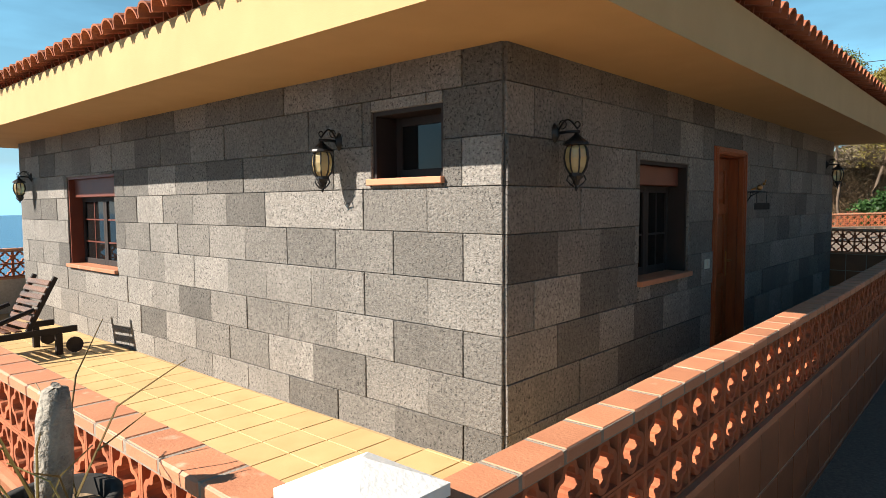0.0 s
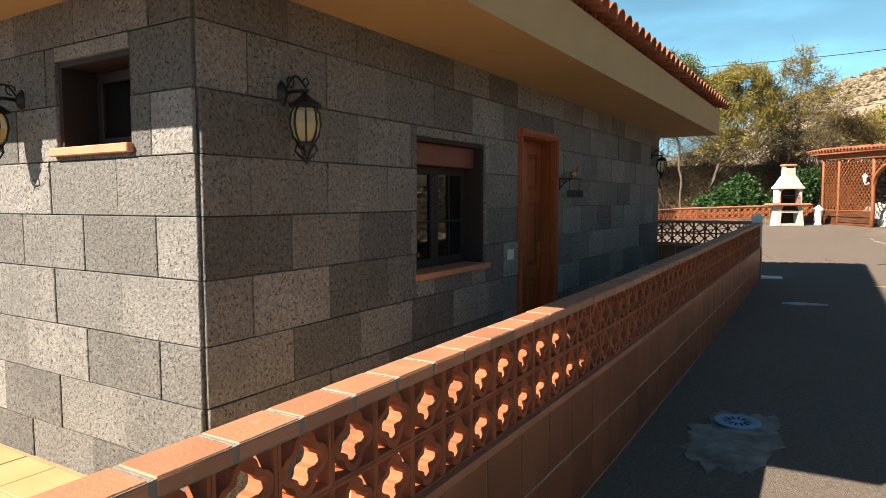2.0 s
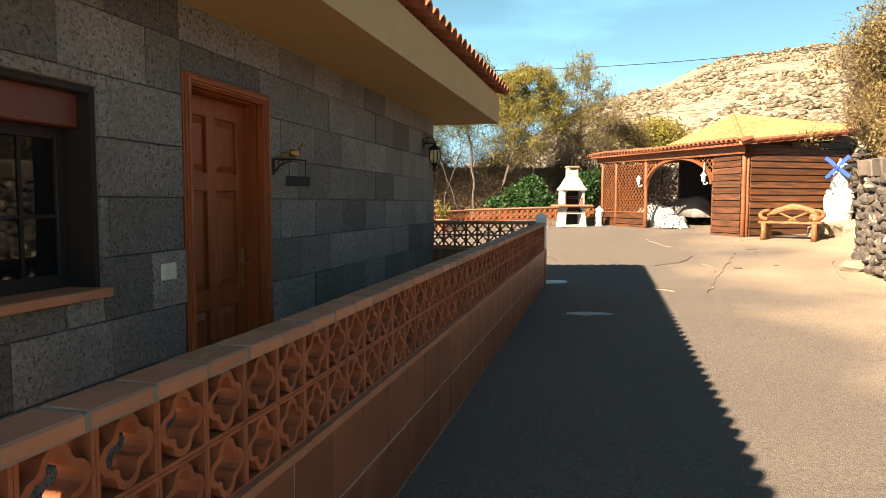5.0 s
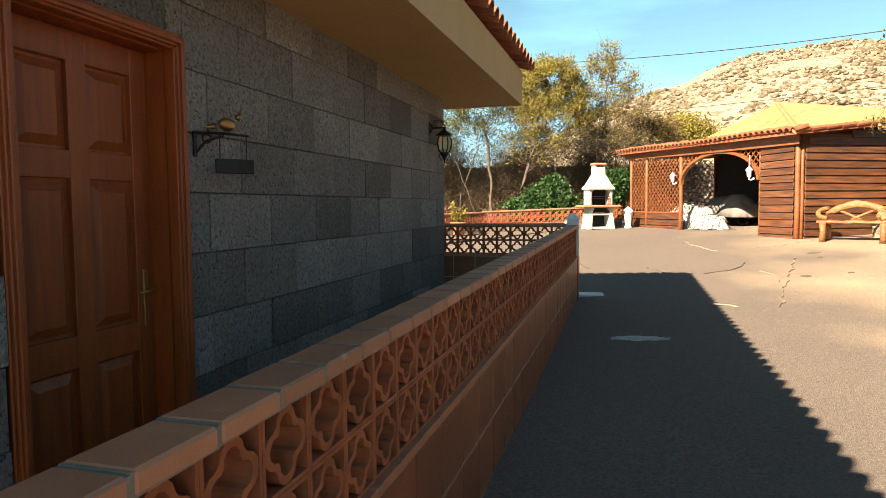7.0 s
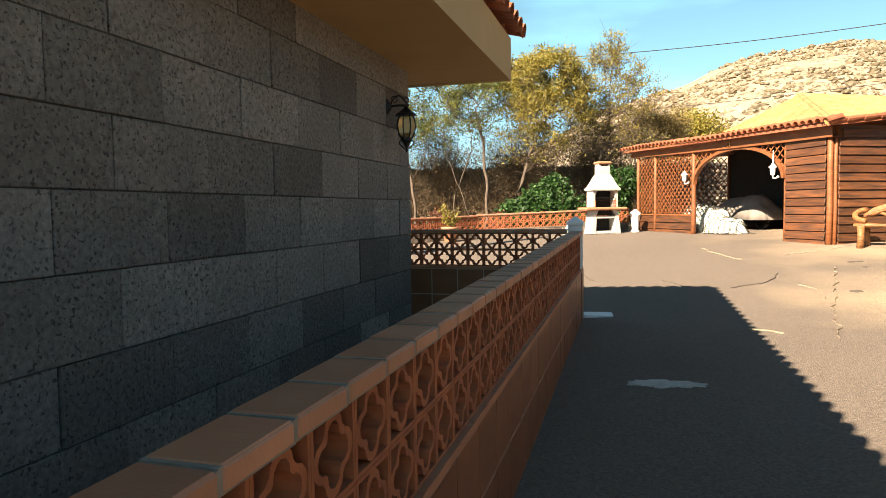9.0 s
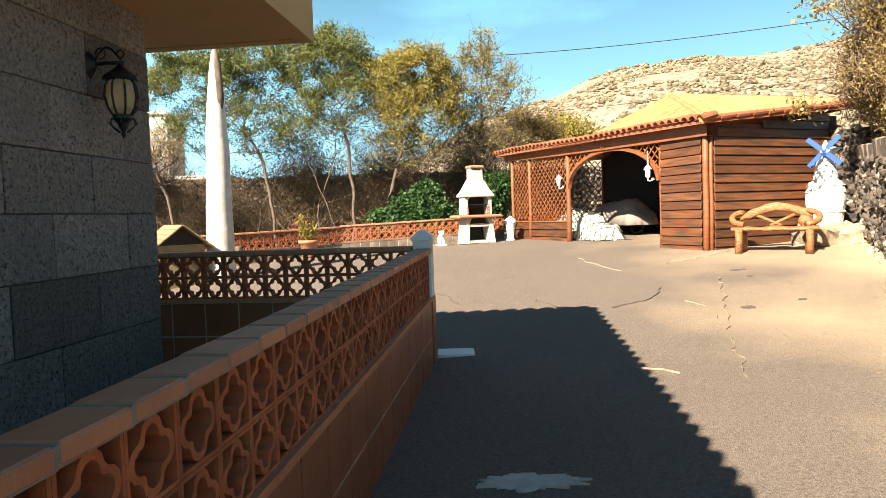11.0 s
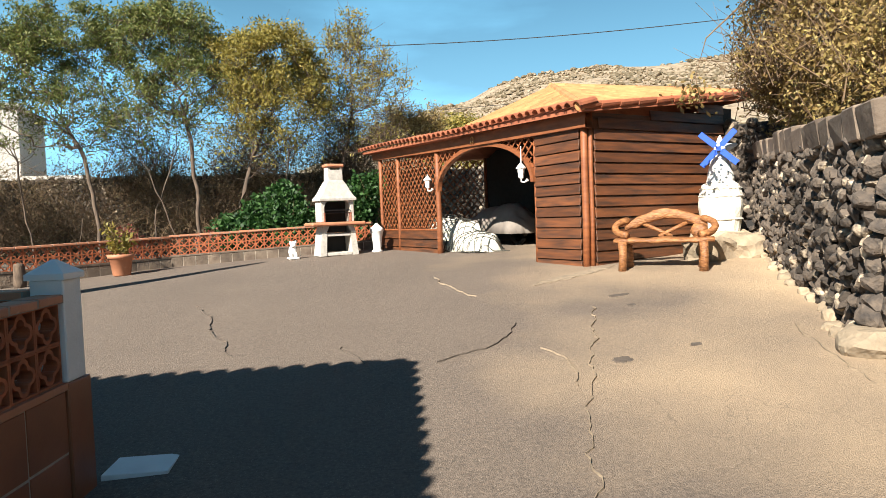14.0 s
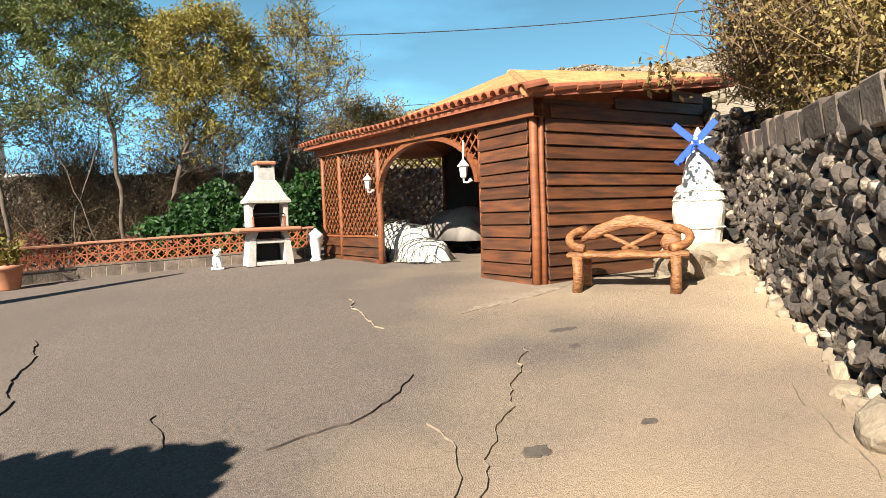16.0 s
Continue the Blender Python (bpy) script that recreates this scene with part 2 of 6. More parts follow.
def paving():
    """Worn asphalt with sand blown over it and fine cracks."""
    m = material("worn_asphalt", (0.19, 0.146, 0.112), (0.10, 0.078, 0.061), 45, 0.92, 0.8, 140, 0, 0.3, 0.6, spot=(0.30, 0.25, 0.20), spot_scale=110, spot_at=0.62, dist=0.012)
    n, l = m.node_tree.nodes, m.node_tree.links
    p = n["Principled BSDF"]
    base = p.inputs["Base Color"].links[0].from_socket
    geo = n.new("ShaderNodeNewGeometry")
    sep = n.new("ShaderNodeSeparateXYZ")
    l.new(geo.outputs["Position"], sep.inputs["Vector"])
    drift = n.new("ShaderNodeTexNoise")
    drift.inputs["Scale"].default_value, drift.inputs["Detail"].default_value = 0.35, 7
    l.new(geo.outputs["Position"], drift.inputs["Vector"])
    e = n.new("ShaderNodeMath")
    e.operation = "MULTIPLY_ADD"
    e.inputs[1].default_value, e.inputs[2].default_value = 0.125, -0.56
    l.new(sep.outputs["X"], e.inputs[0])
    f = n.new("ShaderNodeMath")
    f.operation = "ADD"
    f.use_clamp = False
    l.new(e.outputs[0], f.inputs[0])
    l.new(drift.outputs["Fac"], f.inputs[1])
    g = n.new("ShaderNodeMapRange")
    g.inputs["From Min"].default_value, g.inputs["From Max"].default_value = 0.2, 0.7
    g.inputs["To Max"].default_value = 0.8
    l.new(f.outputs[0], g.inputs["Value"])
    mx = n.new("ShaderNodeMixRGB")
    mx.inputs["Color2"].default_value = (0.53, 0.385, 0.235, 1)
    l.new(g.outputs["Result"], mx.inputs["Fac"])
    l.new(base, mx.inputs["Color1"])
    wob = n.new("ShaderNodeTexNoise")
    wob.inputs["Scale"].default_value, wob.inputs["Detail"].default_value = 1.2, 5
    l.new(geo.outputs["Position"], wob.inputs["Vector"])
    add = n.new("ShaderNodeVectorMath")
    add.operation = "MULTIPLY_ADD"
    add.inputs[1].default_value = (1.3, 1.3, 0)
    l.new(wob.outputs["Color"], add.inputs[0])
    l.new(geo.outputs["Position"], add.inputs[2])
    vor = n.new("ShaderNodeTexVoronoi")
    vor.feature = "DISTANCE_TO_EDGE"
    vor.inputs["Scale"].default_value = 0.9
    l.new(add.outputs["Vector"], vor.inputs["Vector"])
    cr = n.new("ShaderNodeMapRange")
    cr.inputs["From Min"].default_value, cr.inputs["From Max"].default_value = 0.001, 0.006
    cr.inputs["To Min"].default_value, cr.inputs["To Max"].default_value = 0.3, 0.0
    l.new(vor.outputs["Distance"], cr.inputs["Value"])
    gate = n.new("ShaderNodeTexNoise")
    gate.inputs["Scale"].default_value = 0.8
    l.new(geo.outputs["Position"], gate.inputs["Vector"])
    gm = n.new("ShaderNodeMapRange")
    gm.inputs["From Min"].default_value, gm.inputs["From Max"].default_value = 0.42, 0.52
    l.new(gate.outputs["Fac"], gm.inputs["Value"])
    both = n.new("ShaderNodeMath")
    both.operation = "MULTIPLY"
    l.new(cr.outputs["Result"], both.inputs[0])
    l.new(gm.outputs["Result"], both.inputs[1])
    m2 = n.new("ShaderNodeMixRGB")
    m2.inputs["Color2"].default_value = (0.05, 0.04, 0.032, 1)
    l.new(both.outputs[0], m2.inputs["Fac"])
    l.new(mx.outputs["Color"], m2.inputs["Color1"])
    l.new(m2.outputs["Color"], p.inputs["Base Color"])
    return m


ASPHALT = paving()
SAND_FILL = material("sand_in_cracks", (0.34, 0.265, 0.18), (0.20, 0.155, 0.11), 12, 0.95, 0.4, 60)
TAR = material("open_crack", (0.11, 0.086, 0.068), (0.065, 0.052, 0.042), 12, 0.95, 0.4, 60)
HILL = material("rocky_slope", (0.40, 0.315, 0.22), (0.25, 0.19, 0.125), 0.22, 0.95, 1.0, 0.5, 0, 0.25, 0.03,
                spot=(0.15, 0.115, 0.075), spot_scale=0.42, spot_at=0.56, dist=1.5)
SCRUB = leafy("hill_scrub", (0.15, 0.12, 0.07), (0.24, 0.185, 0.115), (0.38, 0.31, 0.22))
SEA = material("sea", (0.02, 0.10, 0.20), (0.03, 0.12, 0.24), 0.02, 0.25, 0.1, 0.3)
EARTH = material("dry_earth", (0.24, 0.17, 0.10), (0.17, 0.115, 0.07), 3, 0.95, 0.6, 20, 0, 0.3, 0.5, dist=0.03)


# ---- building helpers ----
def mesh_of(bm, name, mat, smooth=False):
    me = bpy.data.meshes.new(name)
    bmesh.ops.recalc_face_normals(bm, faces=bm.faces)
    if smooth:
        for f in bm.faces:
            f.smooth = True
    bm.to_mesh(me)
    bm.free()
    me.materials.append(mat)
    return me


def thing(name, label, category, m=None, group="", kind=""):
    ob = new(name)
    ob.empty_display_size = 0.1
    if m is not None:
        ob.matrix_world = m
    return tagged(ob, label, category, group, kind)


def part(name, bm, mat, parent, label="", smooth=False, at=None):
    me = bm if isinstance(bm, bpy.types.Mesh) else mesh_of(bm, name, mat, smooth)
    ob = new(name, me)
    ob.parent = parent
    if at is not None:
        ob.matrix_local = at
    return tagged(ob, label)


def alone(name, bm, mat, label, category="", group="", kind="", m=None, smooth=False):
    ob = new(name, mesh_of(bm, name, mat, smooth))
    if m is not None:
        ob.matrix_world = m
    return tagged(ob, label, category, group, kind)


def box(x0, x1, y0, y1, z0, z1, bevel=0.0, bm=None, m=None):
    bm = bm or bmesh.new()
    p = Matrix.Translation(((x0 + x1) / 2, (y0 + y1) / 2, (z0 + z1) / 2)) @ Matrix.Diagonal((x1 - x0, y1 - y0, z1 - z0, 1))
    r = bmesh.ops.create_cube(bm, size=1, matrix=(m @ p if m is not None else p))
    if bevel:
        vs = set(r["verts"])
        bmesh.ops.bevel(bm, geom=[e for e in bm.edges if e.verts[0] in vs and e.verts[1] in vs], offset=bevel, segments=1, affect="EDGES")
    return bm


def tube(bm, pts, radii, n=8, closed_ends=True):
    pts = [Vector(p) for p in pts]
    rings = []
    for i, p in enumerate(pts):
        d = (pts[min(i + 1, len(pts) - 1)] - pts[max(i - 1, 0)])
        d = d.normalized() if d.length > 1e-9 else Vector((0, 0, 1))
        a = d.cross(Vector((0, 0, 1)) if abs(d.z) < 0.95 else Vector((1, 0, 0))).normalized()
        b = d.cross(a)
        rings.append([bm.verts.new(p + (a * math.cos(2 * math.pi * k / n) + b * math.sin(2 * math.pi * k / n)) * radii[i]) for k in range(n)])
    for r0, r1 in zip(rings, rings[1:]):
        for k in range(n):
            bm.faces.new((r0[k], r0[(k + 1) % n], r1[(k + 1) % n], r1[k]))
    if closed_ends:
        bm.faces.new(rings[0])
        bm.faces.new(rings[-1][::-1])
    return bm


def lathe(profile, n=20, bm=None, centre=(0, 0)):
    bm = bm or bmesh.new()
    rings = [[bm.verts.new((centre[0] + r * math.cos(2 * math.pi * k / n), centre[1] + r * math.sin(2 * math.pi * k / n), z)) for k in range(n)] for r, z in profile]
    for r0, r1 in zip(rings, rings[1:]):
        for k in range(n):
            bm.faces.new((r0[k], r0[(k + 1) % n], r1[(k + 1) % n], r1[k]))
    bm.faces.new(rings[0][::-1])
    bm.faces.new(rings[-1])
    return bm


def frustum(w0, d0, w1, d1, z0, z1, bm=None, dx=0.0, dy=0.0):
    bm = bm or bmesh.new()
    lo = [bm.verts.new((sx * w0 / 2, sy * d0 / 2, z0)) for sx, sy in ((-1, -1), (1, -1), (1, 1), (-1, 1))]
    hi = [bm.verts.new((dx + sx * w1 / 2, dy + sy * d1 / 2, z1)) for sx, sy in ((-1, -1), (1, -1), (1, 1), (-1, 1))]
    bm.faces.new(lo[::-1])
    bm.faces.new(hi)
    for k in range(4):
        bm.faces.new((lo[k], lo[(k + 1) % 4], hi[(k + 1) % 4], hi[k]))
    return bm


def roughen(bm, amount, scale, seed=0.0):
    for v in bm.verts:
        v.co += Vector(noise.noise_vector(v.co * scale + Vector((seed, seed * 1.7, seed * 0.3)))) * amount
    return bm


PIECES = {}


def slab_mesh(name, w, h, d, mat, c=0.006):
    """A flat piece: face in x and z, centred, from y = 0 out to y = -d, its front edges chamfered."""
    key = (name, round(w, 3), round(h, 3), round(d, 3))
    if key not in PIECES:
        bm = bmesh.new()
        w, h = round(w, 3), round(h, 3)
        rings = [[(-w / 2, 0, -h / 2), (w / 2, 0, -h / 2), (w / 2, 0, h / 2), (-w / 2, 0, h / 2)]]
        rings.append([(x, -d + c, z) for x, y, z in rings[0]])
        rings.append([(x - math.copysign(c, x), -d, z - math.copysign(c, z)) for x, y, z in rings[0]])
        vs = [[bm.verts.new(p) for p in r] for r in rings]
        for r0, r1 in zip(vs, vs[1:]):
            for k in range(4):
                bm.faces.new((r0[k], r0[(k + 1) % 4], r1[(k + 1) % 4], r1[k]))
        bm.faces.new(vs[-1])
        bm.faces.new(vs[0][::-1])
        PIECES[key] = mesh_of(bm, name, mat)
    return PIECES[key]


def leaves(name, spots, mat, parent, length=0.1, width=0.03, droop=0.2, seed=1, label=""):
    """A cloud of small folded leaves at the given places."""
    rng = np.random.default_rng(seed)
    c = np.asarray(spots, dtype=float)
    k = len(c)
    d = rng.normal(size=(k, 3))
    d[:, 2] -= droop
    d /= np.linalg.norm(d, axis=1)[:, None]
    s = np.cross(d, rng.normal(size=(k, 3)))
    s /= np.linalg.norm(s, axis=1)[:, None]
    ln = length * rng.uniform(0.6, 1.3, k)[:, None]
    wd = width * rng.uniform(0.6, 1.3, k)[:, None]
    v = np.stack([c, c + d * ln * 0.5 + s * wd, c + d * ln, c + d * ln * 0.5 - s * wd], 1).reshape(-1, 3)
    me = bpy.data.meshes.new(name)
    me.from_pydata(v.tolist(), [], [(4 * i, 4 * i + 1, 4 * i + 2, 4 * i + 3) for i in range(k)])
    me.materials.append(mat)
    ob = new(name, me)
    ob.parent = parent
    return tagged(ob, label)


# ---- ground ----
def ground_z(x, y):
    z = float(np.interp(y, GY, GZ)) + 0.03 * (min(max(x, -8), 8) - 1)
    if x < -14:
        z -= min((-14 - x) * 0.25, 45)
    return z


GY = (-40, 0, 6.5, 9, 12.2, 15, 16.5, 18, 19.2, 21, 23, 26, 30, 60)
GZ = (-0.6, -0.32, -0.21, -0.16, -0.08, -0.02, 0.10, 0.22, 0.30, 0.42, 0.48, 0.58, 0.63, 1.5)
gx = [-1500, -600, -300, -194, -120, -60, -30, -20, -14] + [-12 + 0.5 * i for i in range(41)] + [10, 14, 20, 40, 100, 300, 1500]
gy = [-1500, -300, -100, -40, -20, -10] + [-6 + 0.5 * i for i in range(77)] + [35, 45, 60, 90, 140, 300, 1500]
gb = bmesh.new()
grid = [[gb.verts.new((x, y, ground_z(x, y) + (0.008 * noise.noise((x * 0.9, y * 0.9, 0)) if -12 < x < 9 else 0))) for x in gx] for y in gy]
for r0, r1 in zip(grid, grid[1:]):
    for i in range(len(gx) - 1):
        gb.faces.new((r0[i], r0[i + 1], r1[i + 1], r1[i]))
alone("ground", gb, ASPHALT, "worn grey-brown asphalt yard with cracks and blown sand", "ground", kind="structure", smooth=True)
alone("water", box(-4000, -190, -3000, 3000, -50, -43), SEA, "far blue sea below the slope", "sea", kind="structure")


def hill_height(x, y):
    ridge = float(np.interp(x, (-500, -150, -70, -45, -28, -16, 1, 18, 28, 44, 60, 76, 94, 112, 130, 250, 600), (2, 3, 8, 20, 32, 41, 45, 50, 55, 59, 61, 62, 61.5, 63, 66, 75, 57)))
    t = min(max((y - 110) / 180, 0), 1)
    rough = noise.fractal((x * 0.02, y * 0.02, 3.1), 1.0, 2.0, 6) * 2.0 + noise.fractal((x * 0.11, y * 0.11, 7.0), 1.0, 2.0, 3) * 0.7
    return 1 + ridge * (t ** 0.9) * (1 if y < 300 else max(0, 1 - (y - 300) / 200)) + rough * min(t * 3, 1)


hb = bmesh.new()
hx = [-420 + 7 * i for i in range(136)]
hy = [110 + 7 * i for i in range(32)] + [345, 400, 500]
hg = [[hb.verts.new((x, y, hill_height(x, y))) for x in hx] for y in hy]
for r0, r1 in zip(hg, hg[1:]):
    for i in range(len(hx) - 1):
        hb.faces.new((r0[i], r0[i + 1], r1[i + 1], r1[i]))
alone("backdrop_hill", hb, HILL, "barren rocky tan hillside under the sky", "hill", kind="structure", smooth=True)


def hill_scrub():
    """Low bushes and loose rocks strewn over the slope."""
    rng = np.random.default_rng(77)
    ico = bmesh.new()
    bmesh.ops.create_icosphere(ico, subdivisions=1, radius=1)
    co = np.array([tuple(v.co) for v in ico.verts])
    fa = np.array([[v.index for v in f.verts] for f in ico.faces])
    ico.free()
    n = 14000
    xs, ys = rng.uniform(-60, 210, n), rng.uniform(125, 298, n)
    r = rng.uniform(0.3, 1.0, n) ** 2 * 1.15
    keep = np.array([noise.noise((x * 0.03, y * 0.03, 1.0)) > -0.25 for x, y in zip(xs, ys)])
    xs, ys, r = xs[keep], ys[keep], r[keep]
    n = len(xs)
    zs = np.array([hill_height(x, y) for x, y in zip(xs, ys)])
    v = co[None] * (1 + rng.uniform(-0.3, 0.3, (n, len(co), 1))) * (r[:, None, None] * np.array((1.3, 1.3, 0.75)))
    v += np.stack([xs, ys, zs + r * 0.2], 1)[:, None]
    f = fa[None] + (np.arange(n) * len(co))[:, None, None]
    me = bpy.data.meshes.new("hill_scrub")
    me.from_pydata(v.reshape(-1, 3).tolist(), [], f.reshape(-1, 3).tolist())
    me.materials.append(SCRUB)
    tagged(new("hill_scrub", me), "dry bushes and loose rocks strewn over the hillside", "scrub", kind="stuff")


hill_scrub()


# ---- the house ----
HOUSE = Matrix.Translation((-1.965, 3.405, 0)) @ pose(0, 0, 0, 0, 0, 0.43)
FLOOR = -0.12
ROWS_Z = (-0.14, 0.11, 0.43, 0.735, 1.06, 1.37, 1.67, 1.98, 2.30, 2.54)


def wall_with_blocks(name, label, m, length, openings, seed, widths):
    """A wall along local x from 0 to length, facing local -y; openings are (x0, x1, z0, z1)."""
    rng = random.Random(seed)
    bm = bmesh.new()
    xs = sorted({0, length} | {v for o in openings for v in o[:2]})
    for a, b in zip(xs, xs[1:]):
        holes = sorted([o[2:] for o in openings if o[0] <= a and o[1] >= b])
        z = -0.6
        for z0, z1 in holes:
            box(a, b, 0.0, 0.28, z, z0, bm=bm)
            z = z1
        box(a, b, 0.0, 0.28, z, 2.56, bm=bm)
    wall = alone(name, bm, MORTAR, label, "wall", kind="structure", m=m)

    def put(x0, x1, z0, z1):
        if x1 - x0 < 0.03 or z1 - z0 < 0.03:
            return
        d = 0.022 + rng.uniform(-0.004, 0.006)
        part("stone_block", slab_mesh("stone_block", x1 - x0 - 0.005, z1 - z0 - 0.005, 0.022, STONE, 0.0035), STONE, wall,
             at=pose((x0 + x1) / 2, 0.022 - d + 0.001, (z0 + z1) / 2, rng.uniform(-0.3, 0.3), 0, rng.uniform(-0.3, 0.3)))

    for i, (z0, z1) in enumerate(zip(ROWS_Z, ROWS_Z[1:])):
        x = 0.0
        first = True
        while x < length - 0.01:
            w = widths(i, first, rng)
            first = False
            x1 = x + w if length - x - w > 0.25 else length
            rects = [(x, x1, z0, z1)]
            for o in openings:
                nxt = []
                for a, b, c, d in rects:
                    if b <= o[0] or a >= o[1] or d <= o[2] or c >= o[3]:
                        nxt.append((a, b, c, d))
                        continue
                    if a < o[0]:
                        nxt.append((a, o[0], c, d))
                    if b > o[1]:
                        nxt.append((o[1], b, c, d))
                    a2, b2 = max(a, o[0]), min(b, o[1])
                    if c < o[2]:
                        nxt.append((a2, b2, c, o[2]))
                    if d > o[3]:
                        nxt.append((a2, b2, o[3], d))
                rects = nxt
            for r in rects:
                put(*r)
            x = x1
    return wall


def bond(odd, even, pitch, length=None):
    """Running bond; odd and even are the first joints off the corner, which lies at the wall's end where a length is given."""
    def width(i, first, rng):
        start = odd if i % 2 else even
        if not first:
            return pitch
        return start if length is None else (length - start) % pitch
    return width


A_OPEN = [(9.25 - 7.28, 9.25 - 5.72, 0.78, 1.95), (9.25 - 1.17, 9.25 - 0.48, 1.73, 2.22)]
B_OPEN = [(1.84, 2.90, 0.90, 1.91), (3.56, 4.56, -0.14, 2.13)]
wall_a = wall_with_blocks("wall_south", "sunlit wall of pitted grey volcanic stone blocks", HOUSE @ pose(-9.25, 0, 0), 9.25, A_OPEN, 5, bond(0.625, 0.315, 0.642, 9.25))
wall_b = wall_with_blocks("wall_east", "shaded wall of pitted grey volcanic stone blocks with a door", HOUSE @ pose(0, 0, 0, 0, 0, 90), 9.16, B_OPEN, 8, bond(0.30, 0.59, 0.592))
wall_with_blocks("wall_north", "shaded end wall of grey volcanic stone blocks", HOUSE @ pose(0, 9.16, 0, 0, 0, 180), 9.25, [], 11, bond(0.62, 0.31, 0.64))
wall_with_blocks("wall_west", "far side wall of grey volcanic stone blocks", HOUSE @ pose(-9.25, 9.16, 0, 0, 0, 270), 9.16, [], 12, bond(0.30, 0.60, 0.64))
alone("ceiling", box(-9.2, -0.05, 0.05, 9.1, 2.57, 2.62), CREAM, "plain ceiling slab of the house", "ceiling", kind="structure", m=HOUSE)
alone("floor", box(-9.0, -0.28, 0.28, 8.88, -0.2, -0.13), GROUT, "plain floor inside the house", "floor", kind="structure", m=HOUSE)
# unseen inner partition, added only to keep the rooms dark
alone("wall_inside", box(-9.0, -2.6, 4.4, 4.5, -0.12, 2.56), CREAM, "plain unseen partition added inside the house to keep rooms dark", "wall", kind="structure", m=HOUSE)

# eaves: soffit, fascia and the hipped tile roof
EX0, EX1, EY0, EY1 = -10.1, 0.84, -0.9, 9.86
for x0, x1, y0, y1 in ((EX0 + 0.1, EX1 - 0.1, EY0 + 0.1, -0.001), (EX0 + 0.1, EX1 - 0.1, 9.161, EY1 - 0.1), (0.001, EX1 - 0.1, 0, 9.16), (EX0 + 0.1, -9.251, 0, 9.16)):
    alone("soffit", box(x0, x1, y0, y1, 2.53, 2.565), CREAM, "cream painted underside of the wide eaves", "eaves", kind="structure", m=HOUSE)
for x0, x1, y0, y1 in ((EX0, EX1, EY0, EY0 + 0.1), (EX0, EX1, EY1 - 0.1, EY1), (EX1 - 0.1, EX1, EY0 + 0.1, EY1 - 0.1), (EX0, EX0 + 0.1, EY0 + 0.1, EY1 - 0.1)):
    alone("fascia", box(x0, x1, y0, y1, 2.525, 2.93), CREAM, "deep cream rendered fascia along the eaves", "eaves", kind="structure", m=HOUSE)


def roof_deck():
    bm = bmesh.new()
    a = [bm.verts.new(p) for p in ((EX0, EY0, 2.931), (EX1, EY0, 2.931), (EX1, EY1, 2.931), (EX0, EY1, 2.931))]
    r = [bm.verts.new(p) for p in ((-4.8, 4.3, 4.2), (-4.4, 4.3, 4.2))]
    bm.faces.new((a[0], a[1], r[1], r[0]))
    bm.faces.new((a[1], a[2], r[1]))
    bm.faces.new((a[2], a[3], r[0], r[1]))
    bm.faces.new((a[3], a[0], r[0]))
    bm.faces.new(a[::-1])
    return bm


roof = thing("roof", "hipped roof of red-brown barrel tiles", "roof", HOUSE, kind="structure")
part("deck", roof_deck(), ROOF_CLAY, roof)


def barrel(length, r0=0.085, r1=0.07, t=0.014, up=True, n=7):
    """A half-round tile along local y from 0 to length."""
    bm = bmesh.new()
    rows = []
    for y, r in ((0, r0), (length, r1)):
        for rr in (r, r - t):
            rows.append([bm.verts.new((rr * math.cos(math.pi * k / (n - 1)), y, (1 if up else -1) * rr * math.sin(math.pi * k / (n - 1)))) for k in range(n)])
    o0, i0, o1, i1 = rows
    for k in range(n - 1):
        bm.faces.new((o0[k], o0[k + 1], o1[k + 1], o1[k]))
        bm.faces.new((i0[k], i0[k + 1], i1[k + 1], i1[k]))
        bm.faces.new((o0[k], o0[k + 1], i0[k + 1], i0[k]))
        bm.faces.new((o1[k], o1[k + 1], i1[k + 1], i1[k]))
    for k in (0, n - 1):
        bm.faces.new((o0[k], i0[k], i1[k], o1[k]))
    return bm


COVER = mesh_of(barrel(0.52, 0.105, 0.085, 0.016, n=9), "cover_tile", ROOF_CLAY)
PAN = mesh_of(barrel(0.42, 0.085, 0.095, up=False), "pan_tile", ROOF_CLAY)


def tile_side(p0, p1, inward, slope, run):
    """Eave tiles from p0 to p1, and the plain rows that go on up the slope behind them."""
    p0, p1 = Vector(p0), Vector(p1)
    n = int((p1 - p0).length / 0.222)
    yaw = math.degrees(math.atan2(inward[1], inward[0])) - 90
    rest = bmesh.new()
    length = (p1 - p0).length
    for k in range(n + 1):
        c = p0 + (p1 - p0) * (k / n)
        jit = random.uniform(-1.5, 1.5)
        m = Matrix.Translation(c) @ pose(0, 0, 0, 0, 0, yaw + jit) @ pose(0, 0, 0, slope, 0, 0)
        part("cover_tile", COVER, ROOF_CLAY, roof, at=m @ pose(0, -0.115, 0.05))
        if k < n:
            part("pan_tile", PAN, ROOF_CLAY, roof, at=Matrix.Translation((p1 - p0) / n / 2) @ m @ pose(0, 0.05, 0.07))
        up = min(min(k / n, 1 - k / n) * length, run)
        if up > 0.6:
            half = barrel(up - 0.25, 0.092, 0.092, n=5)
            bmesh.ops.transform(half, matrix=m @ pose(0, 0.25, 0.045), verts=half.verts)
            tmp = bpy.data.meshes.new("row")
            half.to_mesh(tmp)
            half.free()
            rest.from_mesh(tmp)
            bpy.data.meshes.remove(tmp)
    ob = part("tile_rows", rest, ROOF_CLAY, roof)
    tagged(ob, kind="stuff")


